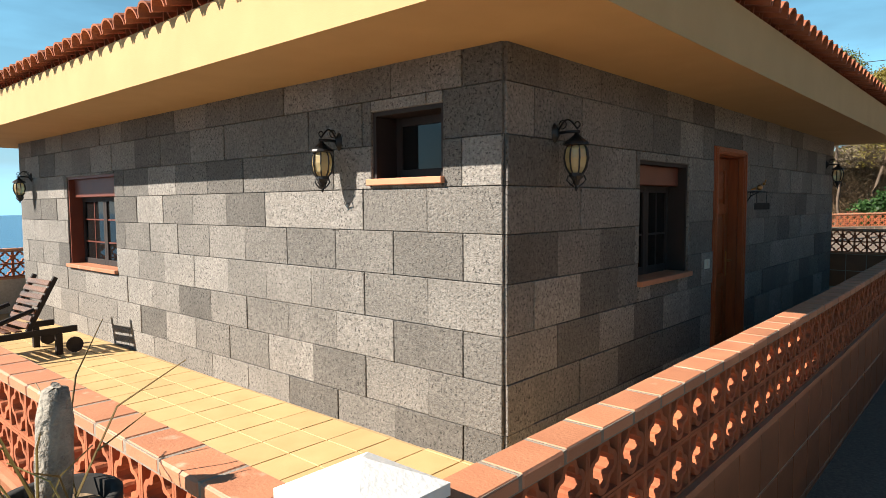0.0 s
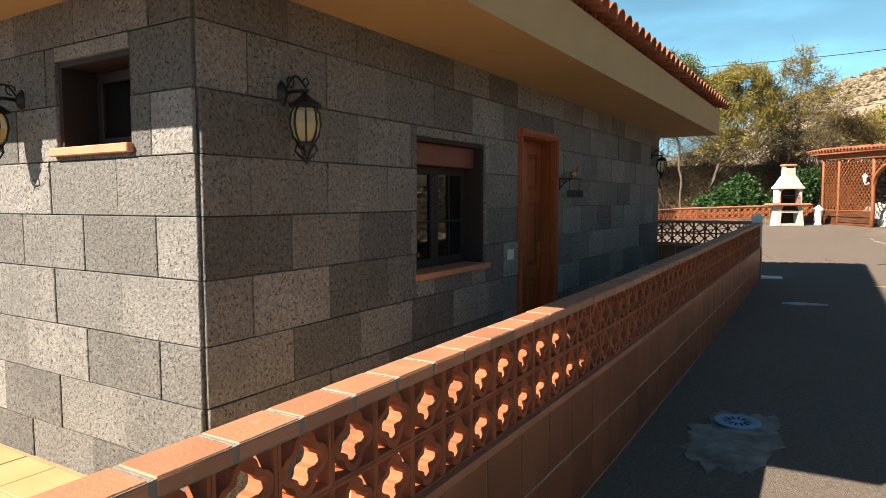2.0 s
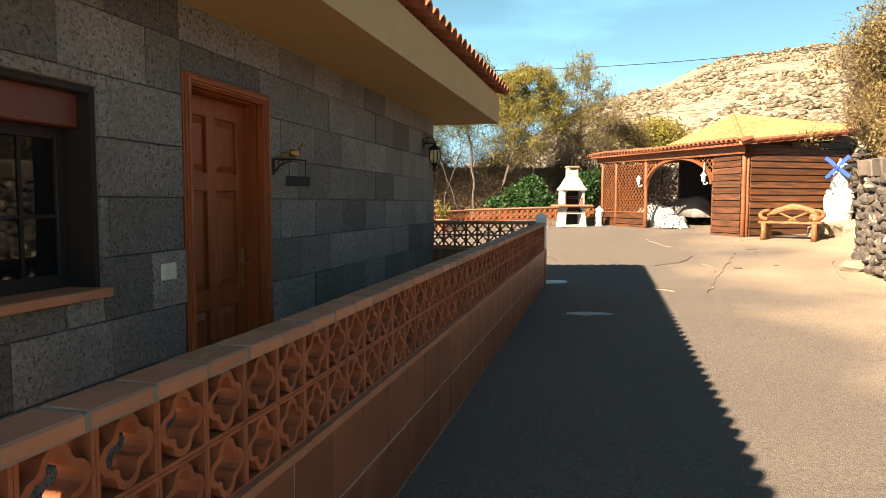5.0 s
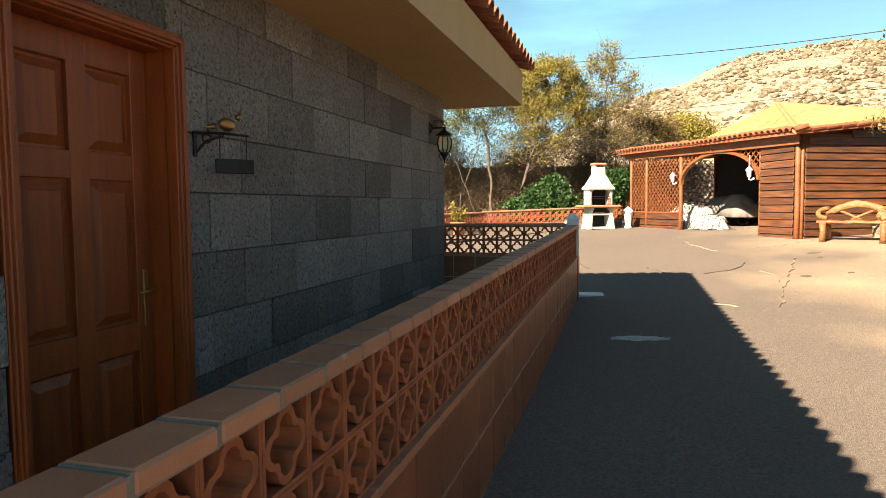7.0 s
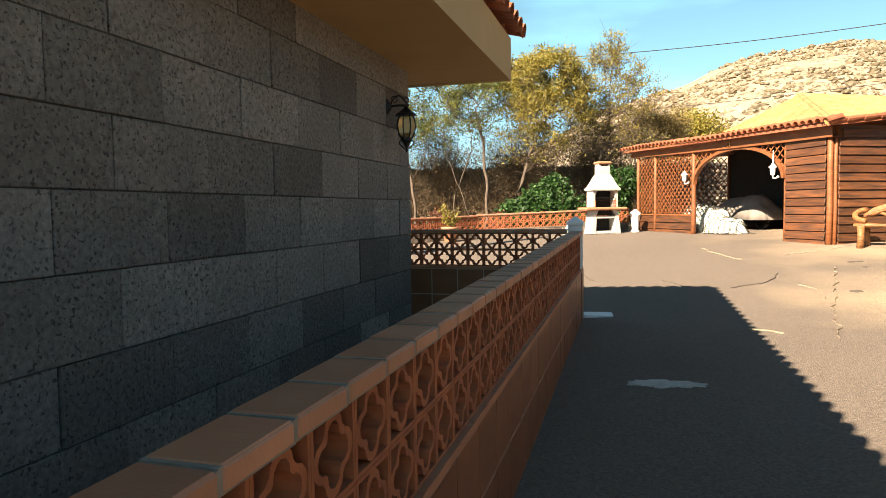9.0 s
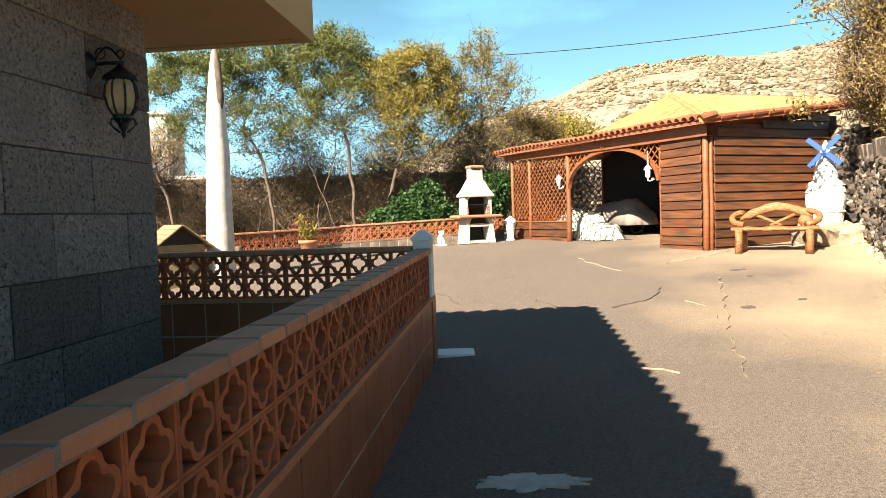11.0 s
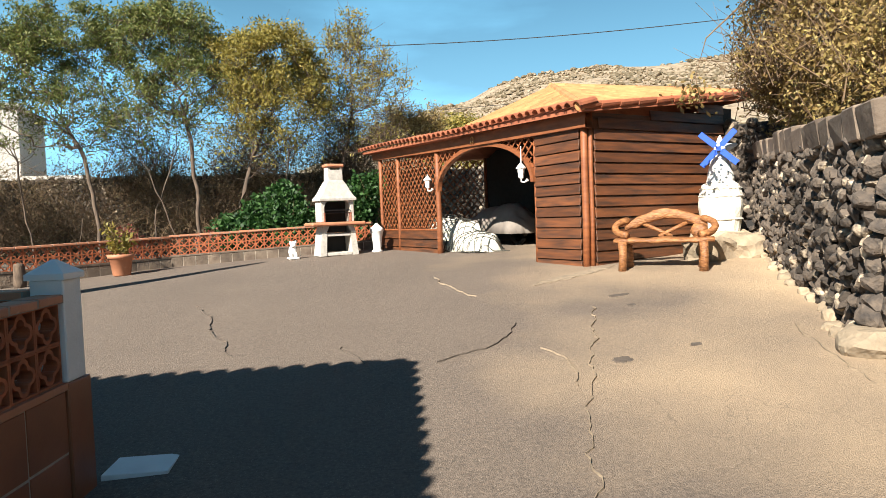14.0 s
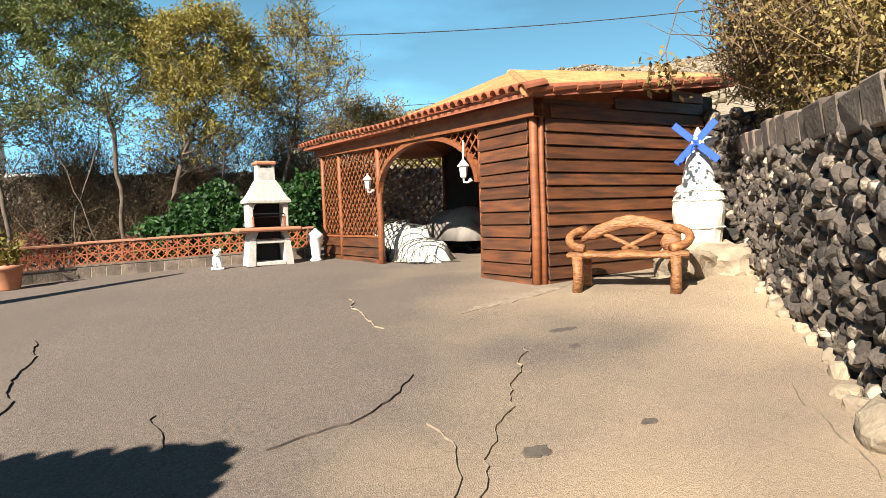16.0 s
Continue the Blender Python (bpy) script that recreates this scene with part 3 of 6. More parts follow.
tile_side((EX0, EY0, 2.935), (EX1, EY0, 2.935), (0, 1), 13.7, 5.2)
tile_side((EX1, EY0, 2.935), (EX1, EY1, 2.935), (-1, 0), 13.7, 5.2)
tile_side((EX1, EY1, 2.935), (EX0, EY1, 2.935), (0, -1), 13.7, 5.2)
tile_side((EX0, EY1, 2.935), (EX0, EY0, 2.935), (1, 0), 13.7, 5.2)


# windows and door of the house; each is built along local x, facing local -y, in its wall's space
def window(name, label, wall_m, x0, x1, z0, z1, sashes, shutter, deep, sill_m, frame_m, sash_m):
    w = thing(name, label, "window", wall_m, kind="structure")
    lining = bmesh.new()
    box(x0, x0 + 0.03, 0.0, deep + 0.08, z0, z1, bm=lining)
    box(x1 - 0.03, x1, 0.0, deep + 0.08, z0, z1, bm=lining)
    box(x0 + 0.03, x1 - 0.03, 0.0, deep + 0.08, z1 - 0.03, z1, bm=lining)
    part("window_lining", lining, frame_m, w)
    part("window_sill", box(x0 - 0.02, x1 + 0.02, -0.065, deep + 0.08, z0 - 0.035, z0 + 0.012, 0.005), sill_m, w, "terracotta sill")
    top = z1 - 0.03
    if shutter:
        part("shutter_box", box(x0 + 0.03, x1 - 0.03, deep - 0.09, deep + 0.06, top - shutter, top, 0.006), WINE, w, "wine-red roller shutter box")
        top -= shutter
    n = sashes
    cw = (x1 - x0 - 0.06) / n
    for k in range(n):
        a = x0 + 0.03 + cw * k
        s = bmesh.new()
        b, lo, hi = a + cw, z0 + 0.012, top
        box(a, a + 0.055, deep, deep + 0.05, lo, hi, 0.004, s)
        box(b - 0.055, b, deep, deep + 0.05, lo, hi, 0.004, s)
        box(a + 0.055, b - 0.055, deep, deep + 0.05, lo, lo + 0.07, 0.004, s)
        box(a + 0.055, b - 0.055, deep, deep + 0.05, hi - 0.06, hi, 0.004, s)
        sash = part("sash", s, sash_m, w)
        if n == 1:
            bars = None
        else:
            bars = bmesh.new()
        for f in ((1 / 3, 2 / 3) if shutter > 0.2 else (0.45,)) if n > 1 else ():
            z = lo + (hi - lo) * f
            box(a + 0.055, b - 0.055, deep + 0.01, deep + 0.035, z - 0.009, z + 0.009, bm=bars)
        if n > 1:
            box((a + b) / 2 - 0.009, (a + b) / 2 + 0.009, deep + 0.012, deep + 0.033, lo + 0.07, hi - 0.06, bm=bars)
        if bars:
            part("glazing_bar", bars, WINE if shutter > 0.2 else sash_m, sash)
        g = part("pane", box(a + 0.05, b - 0.05, deep + 0.02, deep + 0.026, lo + 0.06, hi - 0.05), PANE, sash)
        g.visible_shadow = False
    return w


FACE_A = HOUSE @ pose(-9.25, 0, 0)
FACE_B = HOUSE @ pose(0, 0, 0, 0, 0, 90)
window("window_1", "wine-red wooden window with roller shutter and terracotta sill", FACE_A, *A_OPEN[0], 2, 0.24, 0.16, COPING, WINE, DARK_FRAME)
window("window_2", "small dark high window with terracotta sill", FACE_A, *A_OPEN[1], 1, 0.0, 0.2, COPING, DARK_FRAME, DARK_FRAME)
window("window_3", "dark two-leaf window with red shutter box and terracotta sill", FACE_B, *B_OPEN[0], 2, 0.17, 0.16, COPING, DARK_FRAME, DARK_FRAME)


def entrance_door():
    x0, x1, top = 3.56, 4.56, 2.13
    d = thing("door_1", "closed varnished red-brown six-panel wooden front door", "door", FACE_B, kind="structure")
    trim = bmesh.new()
    for k, (w, y) in enumerate(((0.085, -0.028), (0.06, -0.042), (0.03, -0.054))):
        box(x0 + 0.012 * k, x0 + 0.012 * k + w * 0.9, y, 0.03, FLOOR, top - 0.012 * k, 0.004, trim)
        box(x1 - 0.012 * k - w * 0.9, x1 - 0.012 * k, y, 0.03, FLOOR, top - 0.012 * k, 0.004, trim)
        box(x0 + 0.012 * k + w * 0.9, x1 - 0.012 * k - w * 0.9, y - 0.0007, 0.03, top - 0.012 * k - w * 0.9, top - 0.012 * k, 0.004, trim)
    part("door_trim", trim, DOOR_WOOD, d)
    jamb = bmesh.new()
    box(x0 + 0.05, x0 + 0.085, 0.031, 0.22, FLOOR, top - 0.05, bm=jamb)
    box(x1 - 0.085, x1 - 0.05, 0.031, 0.22, FLOOR, top - 0.05, bm=jamb)
    box(x0 + 0.085, x1 - 0.085, 0.031, 0.22, top - 0.085, top - 0.05, bm=jamb)
    part("jamb", jamb, DOOR_WOOD, d)
    a, b, lo, hi = x0 + 0.087, x1 - 0.087, FLOOR + 0.01, top - 0.087
    leaf = bmesh.new()
    mid = (a + b) / 2
    for u0, u1 in ((a, a + 0.105), (mid - 0.05, mid + 0.05), (b - 0.105, b)):
        box(u0, u1, 0.13, 0.17, lo, hi, 0.003, leaf)
    cols = ((a + 0.105, mid - 0.05), (mid + 0.05, b - 0.105))
    rails = (lo, lo + 0.16, lo + 0.72, lo + 0.86, lo + 1.53, lo + 1.65, hi - 0.13, hi)
    for u0, u1 in cols:
        for r0, r1 in ((rails[0], rails[1]), (rails[2], rails[3]), (rails[4], rails[5]), (rails[6], rails[7])):
            box(u0, u1, 0.131, 0.17, r0, r1, 0.003, leaf)
    leaf_ob = part("door_leaf", leaf, DOOR_WOOD, d)
    for u0, u1 in cols:
        for r0, r1 in ((rails[1], rails[2]), (rails[3], rails[4]), (rails[5], rails[6])):
            p = bmesh.new()
            box(u0, u1, 0.155, 0.168, r0, r1, bm=p)
            q = frustum(u1 - u0 - 0.03, r1 - r0 - 0.03, u1 - u0 - 0.11, r1 - r0 - 0.11, 0, 0.022)
            bmesh.ops.transform(q, matrix=Matrix.Translation(((u0 + u1) / 2, 0.155, (r0 + r1) / 2)) @ pose(0, 0, 0, 90, 0, 0), verts=q.verts)
            tmp = bpy.data.meshes.new("raised")
            q.to_mesh(tmp)
            q.free()
            p.from_mesh(tmp)
            part("door_panel", p, DOOR_WOOD, leaf_ob)
    plate = box(b - 0.075, b - 0.04, 0.12, 0.131, 0.72, 1.0, 0.004)
    h = part("door_handle", plate, BRASS, d, "brass plate with lever")
    lever = bmesh.new()
    tube(lever, ((b - 0.058, 0.125, 0.90), (b - 0.058, 0.07, 0.90), (b - 0.16, 0.068, 0.895)), (0.009, 0.009, 0.007))
    part("lever", lever, BRASS, h, smooth=True)


entrance_door()
sw = thing("light_switch", "ivory light switch in a square plate beside the door", "switch", FACE_B)
part("plate", box(3.325, 3.455, -0.036, -0.022, 0.893, 0.99, 0.006), PLASTIC, sw)
part("rocker", box(3.372, 3.42, -0.043, -0.036, 0.912, 0.971, 0.005), PLASTIC, sw)


def wall_lantern(m, label):
    """A lantern that hangs from a scrolled bracket; wall at local y = 0, facing -y; z = 0 at the wall plate."""
    l = thing("wall_lantern", label, "wall lamp", m, "wall lanterns of the house")
    plate = lathe([(0.06, -0.03), (0.062, -0.01), (0.03, 0.02), (0.012, 0.035)], 14)
    for v in plate.verts:
        v.co.x *= 0.7
        v.co.y *= 1.3
    bmesh.ops.transform(plate, matrix=pose(0, -0.005, 0, 90, 0, 0), verts=plate.verts)
    part("wall_plate", plate, BLACK_IRON, l, smooth=True)
    arm = bmesh.new()
    tube(arm, ((0, -0.02, 0.0), (0, -0.09, 0.005), (0, -0.19, 0.0)), (0.013, 0.011, 0.010))
    tube(arm, [(0, -0.03 - 0.145 * t, 0.02 + 0.055 * math.sin(t * math.pi * 1.15) + 0.02 * t) for t in [k / 10 for k in range(11)]], [0.007] * 11, 6)
    tube(arm, [(0, -0.062 + 0.026 * math.cos(a), 0.055 + 0.028 * math.sin(a)) for a in [k * 0.5 for k in range(11)]], [0.005] * 11, 6)
    tube(arm, [(0, -0.17 + 0.02 * math.cos(a), 0.045 + 0.02 * math.sin(a)) for a in [k * 0.5 for k in range(11)]], [0.005] * 11, 6)
    part("bracket", arm, BLACK_IRON, l, smooth=True)
    cap = lathe([(0.008, 0.0), (0.02, -0.02), (0.05, -0.045), (0.085, -0.07), (0.09, -0.085), (0.06, -0.09)][::-1], 12, centre=(0, -0.165))
    part("cap", cap, BLACK_IRON, l)
    glass = lathe([(0.04, -0.265), (0.062, -0.23), (0.075, -0.17), (0.068, -0.115), (0.055, -0.09)], 8, centre=(0, -0.165))
    part("glass", glass, AMBER, l, "amber ribbed glass")
    for k in range(8):
        a = k * math.pi / 4
        cage = bmesh.new()
        tube(cage, [(r * math.cos(a), -0.165 + r * math.sin(a), z) for r, z in ((0.058, -0.09), (0.073, -0.115), (0.081, -0.17), (0.068, -0.235), (0.044, -0.27))], [0.006] * 5, 5)
        part("cage_bar", cage, BLACK_IRON, l)
    foot = lathe([(0.004, -0.385), (0.012, -0.365), (0.008, -0.35), (0.022, -0.33), (0.028, -0.31), (0.05, -0.285), (0.05, -0.265)], 10, centre=(0, -0.165))
    for k in range(4):
        a = k * math.pi / 2 + 0.4
        tube(foot, [(r * math.cos(a), -0.165 + r * math.sin(a), z) for r, z in ((0.05, -0.28), (0.062, -0.31), (0.04, -0.335), (0.015, -0.355))], [0.006] * 4, 5)
    part("foot", foot, BLACK_IRON, l)


wall_lantern(FACE_A @ pose(9.25 - 1.53, -0.022, 2.035), "black iron wall lantern with amber glass on the sunlit wall")
wall_lantern(FACE_B @ pose(0.535, -0.022, 2.02), "black iron wall lantern with amber glass in the shade")
wall_lantern(FACE_B @ pose(8.62, -0.022, 2.14), "black iron wall lantern with amber glass near the house end")
wall_lantern(FACE_A @ pose(0.55, -0.022, 2.0), "black iron wall lantern with amber glass beside the window")


def bird_sign():
    s = thing("hanging_sign", "small black sign plate hanging from a bracket with a painted bird", "sign", FACE_B @ pose(4.62, -0.022, 0))
    br = bmesh.new()
    box(-0.012, 0.012, -0.012, 0, 1.55, 1.68, 0.003, br)
    tube(br, ((0, -0.01, 1.67), (0.12, -0.10, 1.675), (0.24, -0.16, 1.67)), (0.008, 0.008, 0.006), 6)
    tube(br, ((0, -0.01, 1.57), (0.04, -0.04, 1.63), (0.12, -0.09, 1.665)), (0.008, 0.008, 0.006), 6)
    tube(br, [(0.05 + 0.022 * math.cos(a), -0.04 - 0.01 * math.cos(a), 1.645 + 0.022 * math.sin(a)) for a in [k * 0.55 for k in range(11)]], [0.005] * 11, 5)
    part("bracket", br, BLACK_IRON, s)
    part("plate", box(-0.105, 0.105, -0.006, 0.006, -0.038, 0.038, 0.004), BLACK_IRON, s, "plain black plate", at=pose(0.17, -0.12, 1.508, 0, 0, -33))
    for u in (0.10, 0.23):
        wires = bmesh.new()
        tube(wires, ((u, -0.08 - (u - 0.1) * 0.55, 1.67), (u, -0.08 - (u - 0.1) * 0.55, 1.545)), (0.003, 0.003), 5)
        part("hanger", wires, BLACK_IRON, s)
    bird = bmesh.new()
    bmesh.ops.create_icosphere(bird, subdivisions=2, radius=0.05, matrix=pose(0.14, -0.10, 1.722) @ Matrix.Diagonal((1.3, 0.6, 0.75, 1)))
    bmesh.ops.create_icosphere(bird, subdivisions=1, radius=0.02, matrix=pose(0.195, -0.13, 1.765))
    tube(bird, ((0.08, -0.07, 1.71), (0.03, -0.04, 1.70)), (0.018, 0.006), 6)
    tube(bird, ((0.205, -0.135, 1.78), (0.215, -0.142, 1.81)), (0.006, 0.010), 5)
    part("bird", bird, BRASS, s, "tan painted metal bird", smooth=True)


bird_sign()

# terrace floor in yellow tiles
terrace = alone("floor_terrace", box(-9.6, 1.34, -2.35, 11.3, -0.6, -0.128), TILE_JOINT, "terrace paved in sandy yellow square tiles", "floor", kind="structure", m=HOUSE)


# ---- clay balustrades ----
def claustra(size=0.205, depth=0.075, n=28):
    """A pierced clay block: square rim with a four-lobed ring, in x and z, centred."""
    bm = bmesh.new()
    h, t = size / 2 - 0.001, 0.011
    for x0, x1, z0, z1 in ((-h, h, h - t, h), (-h, h, -h, -h + t), (-h, -h + t, -h + t, h - t), (h - t, h, -h + t, h - t)):
        box(x0, x1, -depth / 2, depth / 2, z0, z1, bm=bm)
    rings = []
    for shrink, y in ((0, -depth / 2 + 0.002), (0, depth / 2 - 0.002), (0.021, depth / 2 - 0.002), (0.021, -depth / 2 + 0.002)):
        ring = []
        for k in range(n):
            a = 2 * math.pi * k / n
            r = (h - t + 0.001) * (0.60 + 0.40 * abs(math.cos(2 * a)) ** 0.7) - shrink
            ring.append(bm.verts.new((r * math.cos(a), y, r * math.sin(a))))
        rings.append(ring)
    for i in range(4):
        r0, r1 = rings[i], rings[(i + 1) % 4]
        for k in range(n):
            bm.faces.new((r0[k], r0[(k + 1) % n], r1[(k + 1) % n], r1[k]))
    return bm


CLAUSTRA = mesh_of(claustra(), "pierced_block", CLAY)


def coping_mesh(w, d, t, mat):
    key = ("coping", w, d, t)
    if key not in PIECES:
        PIECES[key] = mesh_of(box(-w / 2, w / 2, -d / 2, d / 2, -t, 0, 0.007), "coping_tile", mat)
    return PIECES[key]


def balustrade(label, p0, p1, top, low, stone=False, skip=None):
    """Pierced clay blocks on a faced base, along p0 to p1; its outer face is on the right of that way."""
    p0, p1 = Vector((*p0, 0)), Vector((*p1, 0))
    length = (p1 - p0).length
    m = Matrix.Translation(p0) @ pose(0, 0, 0, 0, 0, math.degrees(math.atan2(p1.y - p0.y, p1.x - p0.x)))
    b = thing("balustrade", label, "balustrade", m, "clay balustrades", "structure")
    bs, ct = 0.205, 0.045
    base, joints, ledge = bmesh.new(), bmesh.new(), bmesh.new()
    n = max(1, round(length / bs))
    step = length / n
    for k in range(n):
        x = (k + 0.5) * step
        z = top(x)
        for row in range(2):
            part("pierced_block", CLAUSTRA, CLAY, b, at=Matrix.Translation((x, 0.0, z - ct - bs * (row + 0.5))) @ Matrix.Diagonal((step / bs, 1, 1, 1)))
        lz = z - ct - 2 * bs
        box(k * step, (k + 1) * step, -0.062, 0.062, lz - 0.035, lz, bm=ledge)
        box(k * step, (k + 1) * step, -0.045, 0.055, low(x) - 0.4, lz - 0.035, bm=base)
    nc = max(1, round(length / 0.215))
    cs = length / nc
    for k in range(nc):
        x = (k + 0.5) * cs
        part("coping_tile", coping_mesh(round(cs - 0.009, 3), 0.14, ct, COPING), COPING, b, at=pose(x, random.uniform(-0.002, 0.002), top(x), 0, random.uniform(-0.3, 0.3), random.uniform(-0.3, 0.3)))
        box(k * cs, (k + 1) * cs, -0.067, 0.067, top(x) - ct, top(x) - 0.003, bm=joints)
    part("ledge", ledge, CAP_STONE if stone else COPING, b)
    part("base_wall", base, GROUT, b)
    part("coping_joint", joints, COPING_JOINT, b)
    tw = 0.335 if not stone else 0.26
    nt = max(1, round(length / tw))
    tw = length / nt
    for k in range(nt):
        x = (k + 0.5) * tw
        z = top(x) - ct - 2 * bs - 0.036
        hgt = 0.325 if not stone else 0.24
        while z > low(x) - 0.05:
            part("facing_tile" if not stone else "facing_stone", slab_mesh("facing_tile" if not stone else "facing_stone", tw - 0.014, hgt - 0.014, 0.006, CAP_STONE if stone else FACING, 0.002),
                 FACING, b, at=pose(x, -0.045, z - hgt / 2, random.uniform(-0.25, 0.25), 0, random.uniform(-0.25, 0.25)))
            z -= hgt
    return b


def H(x, y):
    return tuple((HOUSE @ Vector((x, y, 0))).xy)


balustrade("terracotta balustrade of pierced clay blocks along the drive", H(1.38, -2.12), H(1.35, 11.32),
           lambda u: 0.885 + 0.0035 * min(u, 4.4) + 0.012 * max(u - 4.4, 0), lambda u: ground_z(-0.5, u + 1.3))
balustrade("sunlit terracotta balustrade of pierced clay blocks before the terrace", H(-9.6, -2.4), H(1.12, -2.4), lambda u: 0.9, lambda u: -0.35)
balustrade("terracotta balustrade closing the terrace end", (-9.6, 14.78), (-0.82, 14.78), lambda u: 1.03, lambda u: -0.1)
balustrade("shaded terracotta balustrade at the far side of the terrace", H(-9.7, 3.2), H(-9.7, -2.3), lambda u: 0.9, lambda u: -0.35)


def pier(name_label, m, w, z0, z1, capw, peak):
    p = thing("balustrade_pier", name_label, "pier", m, "piers of the balustrade")
    part("shaft", box(-w / 2, w / 2, -w / 2, w / 2, z0, z1, 0.006), WHITE, p)
    c = frustum(capw, capw, capw, capw, z1, z1 + 0.03)
    frustum(capw, capw, 0.02, 0.02, z1 + 0.0301, z1 + peak, bm=c)
    part("cap", c, WHITE, p, "pointed white cap")


pier("white painted pier with pointed cap at the balustrade end", HOUSE @ pose(1.325, 11.42, 0), 0.17, 0.55, 1.08, 0.20, 0.10)
pier("white concrete pier with pointed cap at the terrace corner", HOUSE @ pose(1.27, -2.27, 0), 0.24, -0.5, 0.90, 0.28, 0.09)
end_base = alone("pier_base", box(-0.09, 0.08, -0.1, 0.12, -0.4, 0.548, 0.006), FACING, "terracotta tiled base under the white end pier", "pier base", m=HOUSE @ pose(1.335, 11.42, 0))


# ---- the wooden shelter ----
SHED = Matrix(((0.487, 0.874, 0, 3.57), (-0.874, 0.487, 0, 21.15), (0, 0, 1, 0.44), (0, 0, 0, 1)))
shelter = thing("wooden_shelter", "open wooden shelter with dark stained cladding, lattice and arched opening", "shelter", SHED)


def board(w, h, t=0.028):
    key = ("board", round(w, 2), round(h, 2))
    if key not in PIECES:
        bm = box(-w / 2, w / 2, -t, 0, -h / 2, h / 2, 0.004)
        PIECES[key] = mesh_of(bm, "board", CLADDING)
    return PIECES[key]


def cladding(owner, m, x0, x1, z0, z1a, z1b, h=0.168):
    """Overlapping boards along local x, facing local -y."""
    z = z0
    while z < max(z1a, z1b) - 0.05:
        hh = min(h - 0.010, max(z1a, z1b) - z)
        a, b = x0, x1
        if z + hh > min(z1a, z1b) and abs(z1a - z1b) > 0.05:
            f = min(max((z + 0.5 * hh - z1a) / (z1b - z1a), 0), 0.85)
            a = x0 + (x1 - x0) * f if z1b > z1a else x0
        part("board", board(b - a, hh), CLADDING, owner, at=m @ pose((a + b) / 2 + random.uniform(-0.004, 0.004), 0, z + hh / 2, -10 + random.uniform(-1, 1), random.uniform(-0.2, 0.2), 0))
        z += h
    return owner


def backing(x0, x1, y0, y1, z0, z1):
    return box(x0, x1, y0, y1, z0, z1)


# cladded front bay and side wall
# near-black backing puts the shade of the board gaps into its colour
front_bay = part("front_bay", backing(-1.2, -0.02, 0.03, 0.07, -0.1, 2.25), HOLLOW, shelter)
cladding(front_bay, Matrix.Identity(4), -1.19, -0.12, -0.02, 2.22, 2.22)
corner_m = pose(0.02, 0, 0, 0, 0, 90)
side_wall = part("side_wall", backing(-0.04, 0.0, 0.1, 3.1, -0.2, 2.38), CLADDING, shelter)
cladding(side_wall, pose(0.02, 0, 0, 0, 0, 90), 0.14, 3.12, -0.05, 2.2, 2.65)
for x, y, r, top in ((-0.05, 0.02, 0.055, 2.3), (-0.0, 0.10, 0.035, 2.3), (-1.24, 0.05, 0.05, 2.3), (-4.48, 0.0, 0.06, 2.35), (-6.35, 0.0, 0.05, 2.42), (-7.32, 0.0, 0.05, 2.45), (-7.3, 3.1, 0.05, 2.8)):
    b = bmesh.new()
    tube(b, ((x, y, -0.15), (x + 0.01, y, 0.8), (x - 0.005, y, 1.6), (x, y, top)), (r * 1.08, r, r * 0.97, r), 10)
    part("post", b, BEAM, shelter, smooth=True)
# the sagging front beam
beam = bmesh.new()
BX = [(0.1, 2.25), (-1.2, 2.27), (-2.9, 2.31), (-4.5, 2.35), (-6.0, 2.40), (-7.6, 2.46)]
for (xa, za), (xb, zb) in zip(BX, BX[1:]):
    vs = []
    for x, z in ((xa, za), (xb, zb)):
        vs.append([beam.verts.new((x, y, zz)) for y, zz in ((-0.09, z - 0.11), (0.05, z - 0.11), (0.05, z + 0.11), (-0.09, z + 0.11))])
    for k in range(4):
        beam.faces.new((vs[0][k], vs[0][(k + 1) % 4], vs[1][(k + 1) % 4], vs[1][k]))
bmesh.ops.remove_doubles(beam, verts=beam.verts, dist=0.0005)
part("beam", beam, BEAM, shelter)


def strips(owner, m, x0, x1, z0, z1, step=0.185, keep=None):
    """Crossed lattice slats in local x and z."""
    for sgn, y in ((1, -0.012), (-1, 0.012)):
        c = -(z1 - z0)
        while c < (x1 - x0):
            pts = []
            for k in range(61):
                z = z0 + (z1 - z0) * k / 60
                x = x0 + c + (z - z0) if sgn > 0 else x1 - c - (z - z0)
                ok = x0 <= x <= x1 and (keep is None or keep(x, z))
                if ok:
                    pts.append((x, z))
                elif len(pts) > 2:
                    slat(owner, m, pts[0], pts[-1], y)
                    pts = []
                else:
                    pts = []
            if len(pts) > 2:
                slat(owner, m, pts[0], pts[-1], y)
            c += step
    return owner


def slat(owner, m, a, b, y):
    length = round(math.hypot(b[0] - a[0], b[1] - a[1]), 1)
    key = ("slat", length)
    if key not in PIECES:
        PIECES[key] = mesh_of(box(-length / 2, length / 2, -0.008, 0.008, -0.012, 0.012), "slat", BEAM)
    ang = math.degrees(math.atan2(b[1] - a[1], b[0] - a[0]))
    part("slat", PIECES[key], BEAM, owner, at=m @ pose((a[0] + b[0]) / 2, y, (a[1] + b[1]) / 2, 0, -ang, 0))


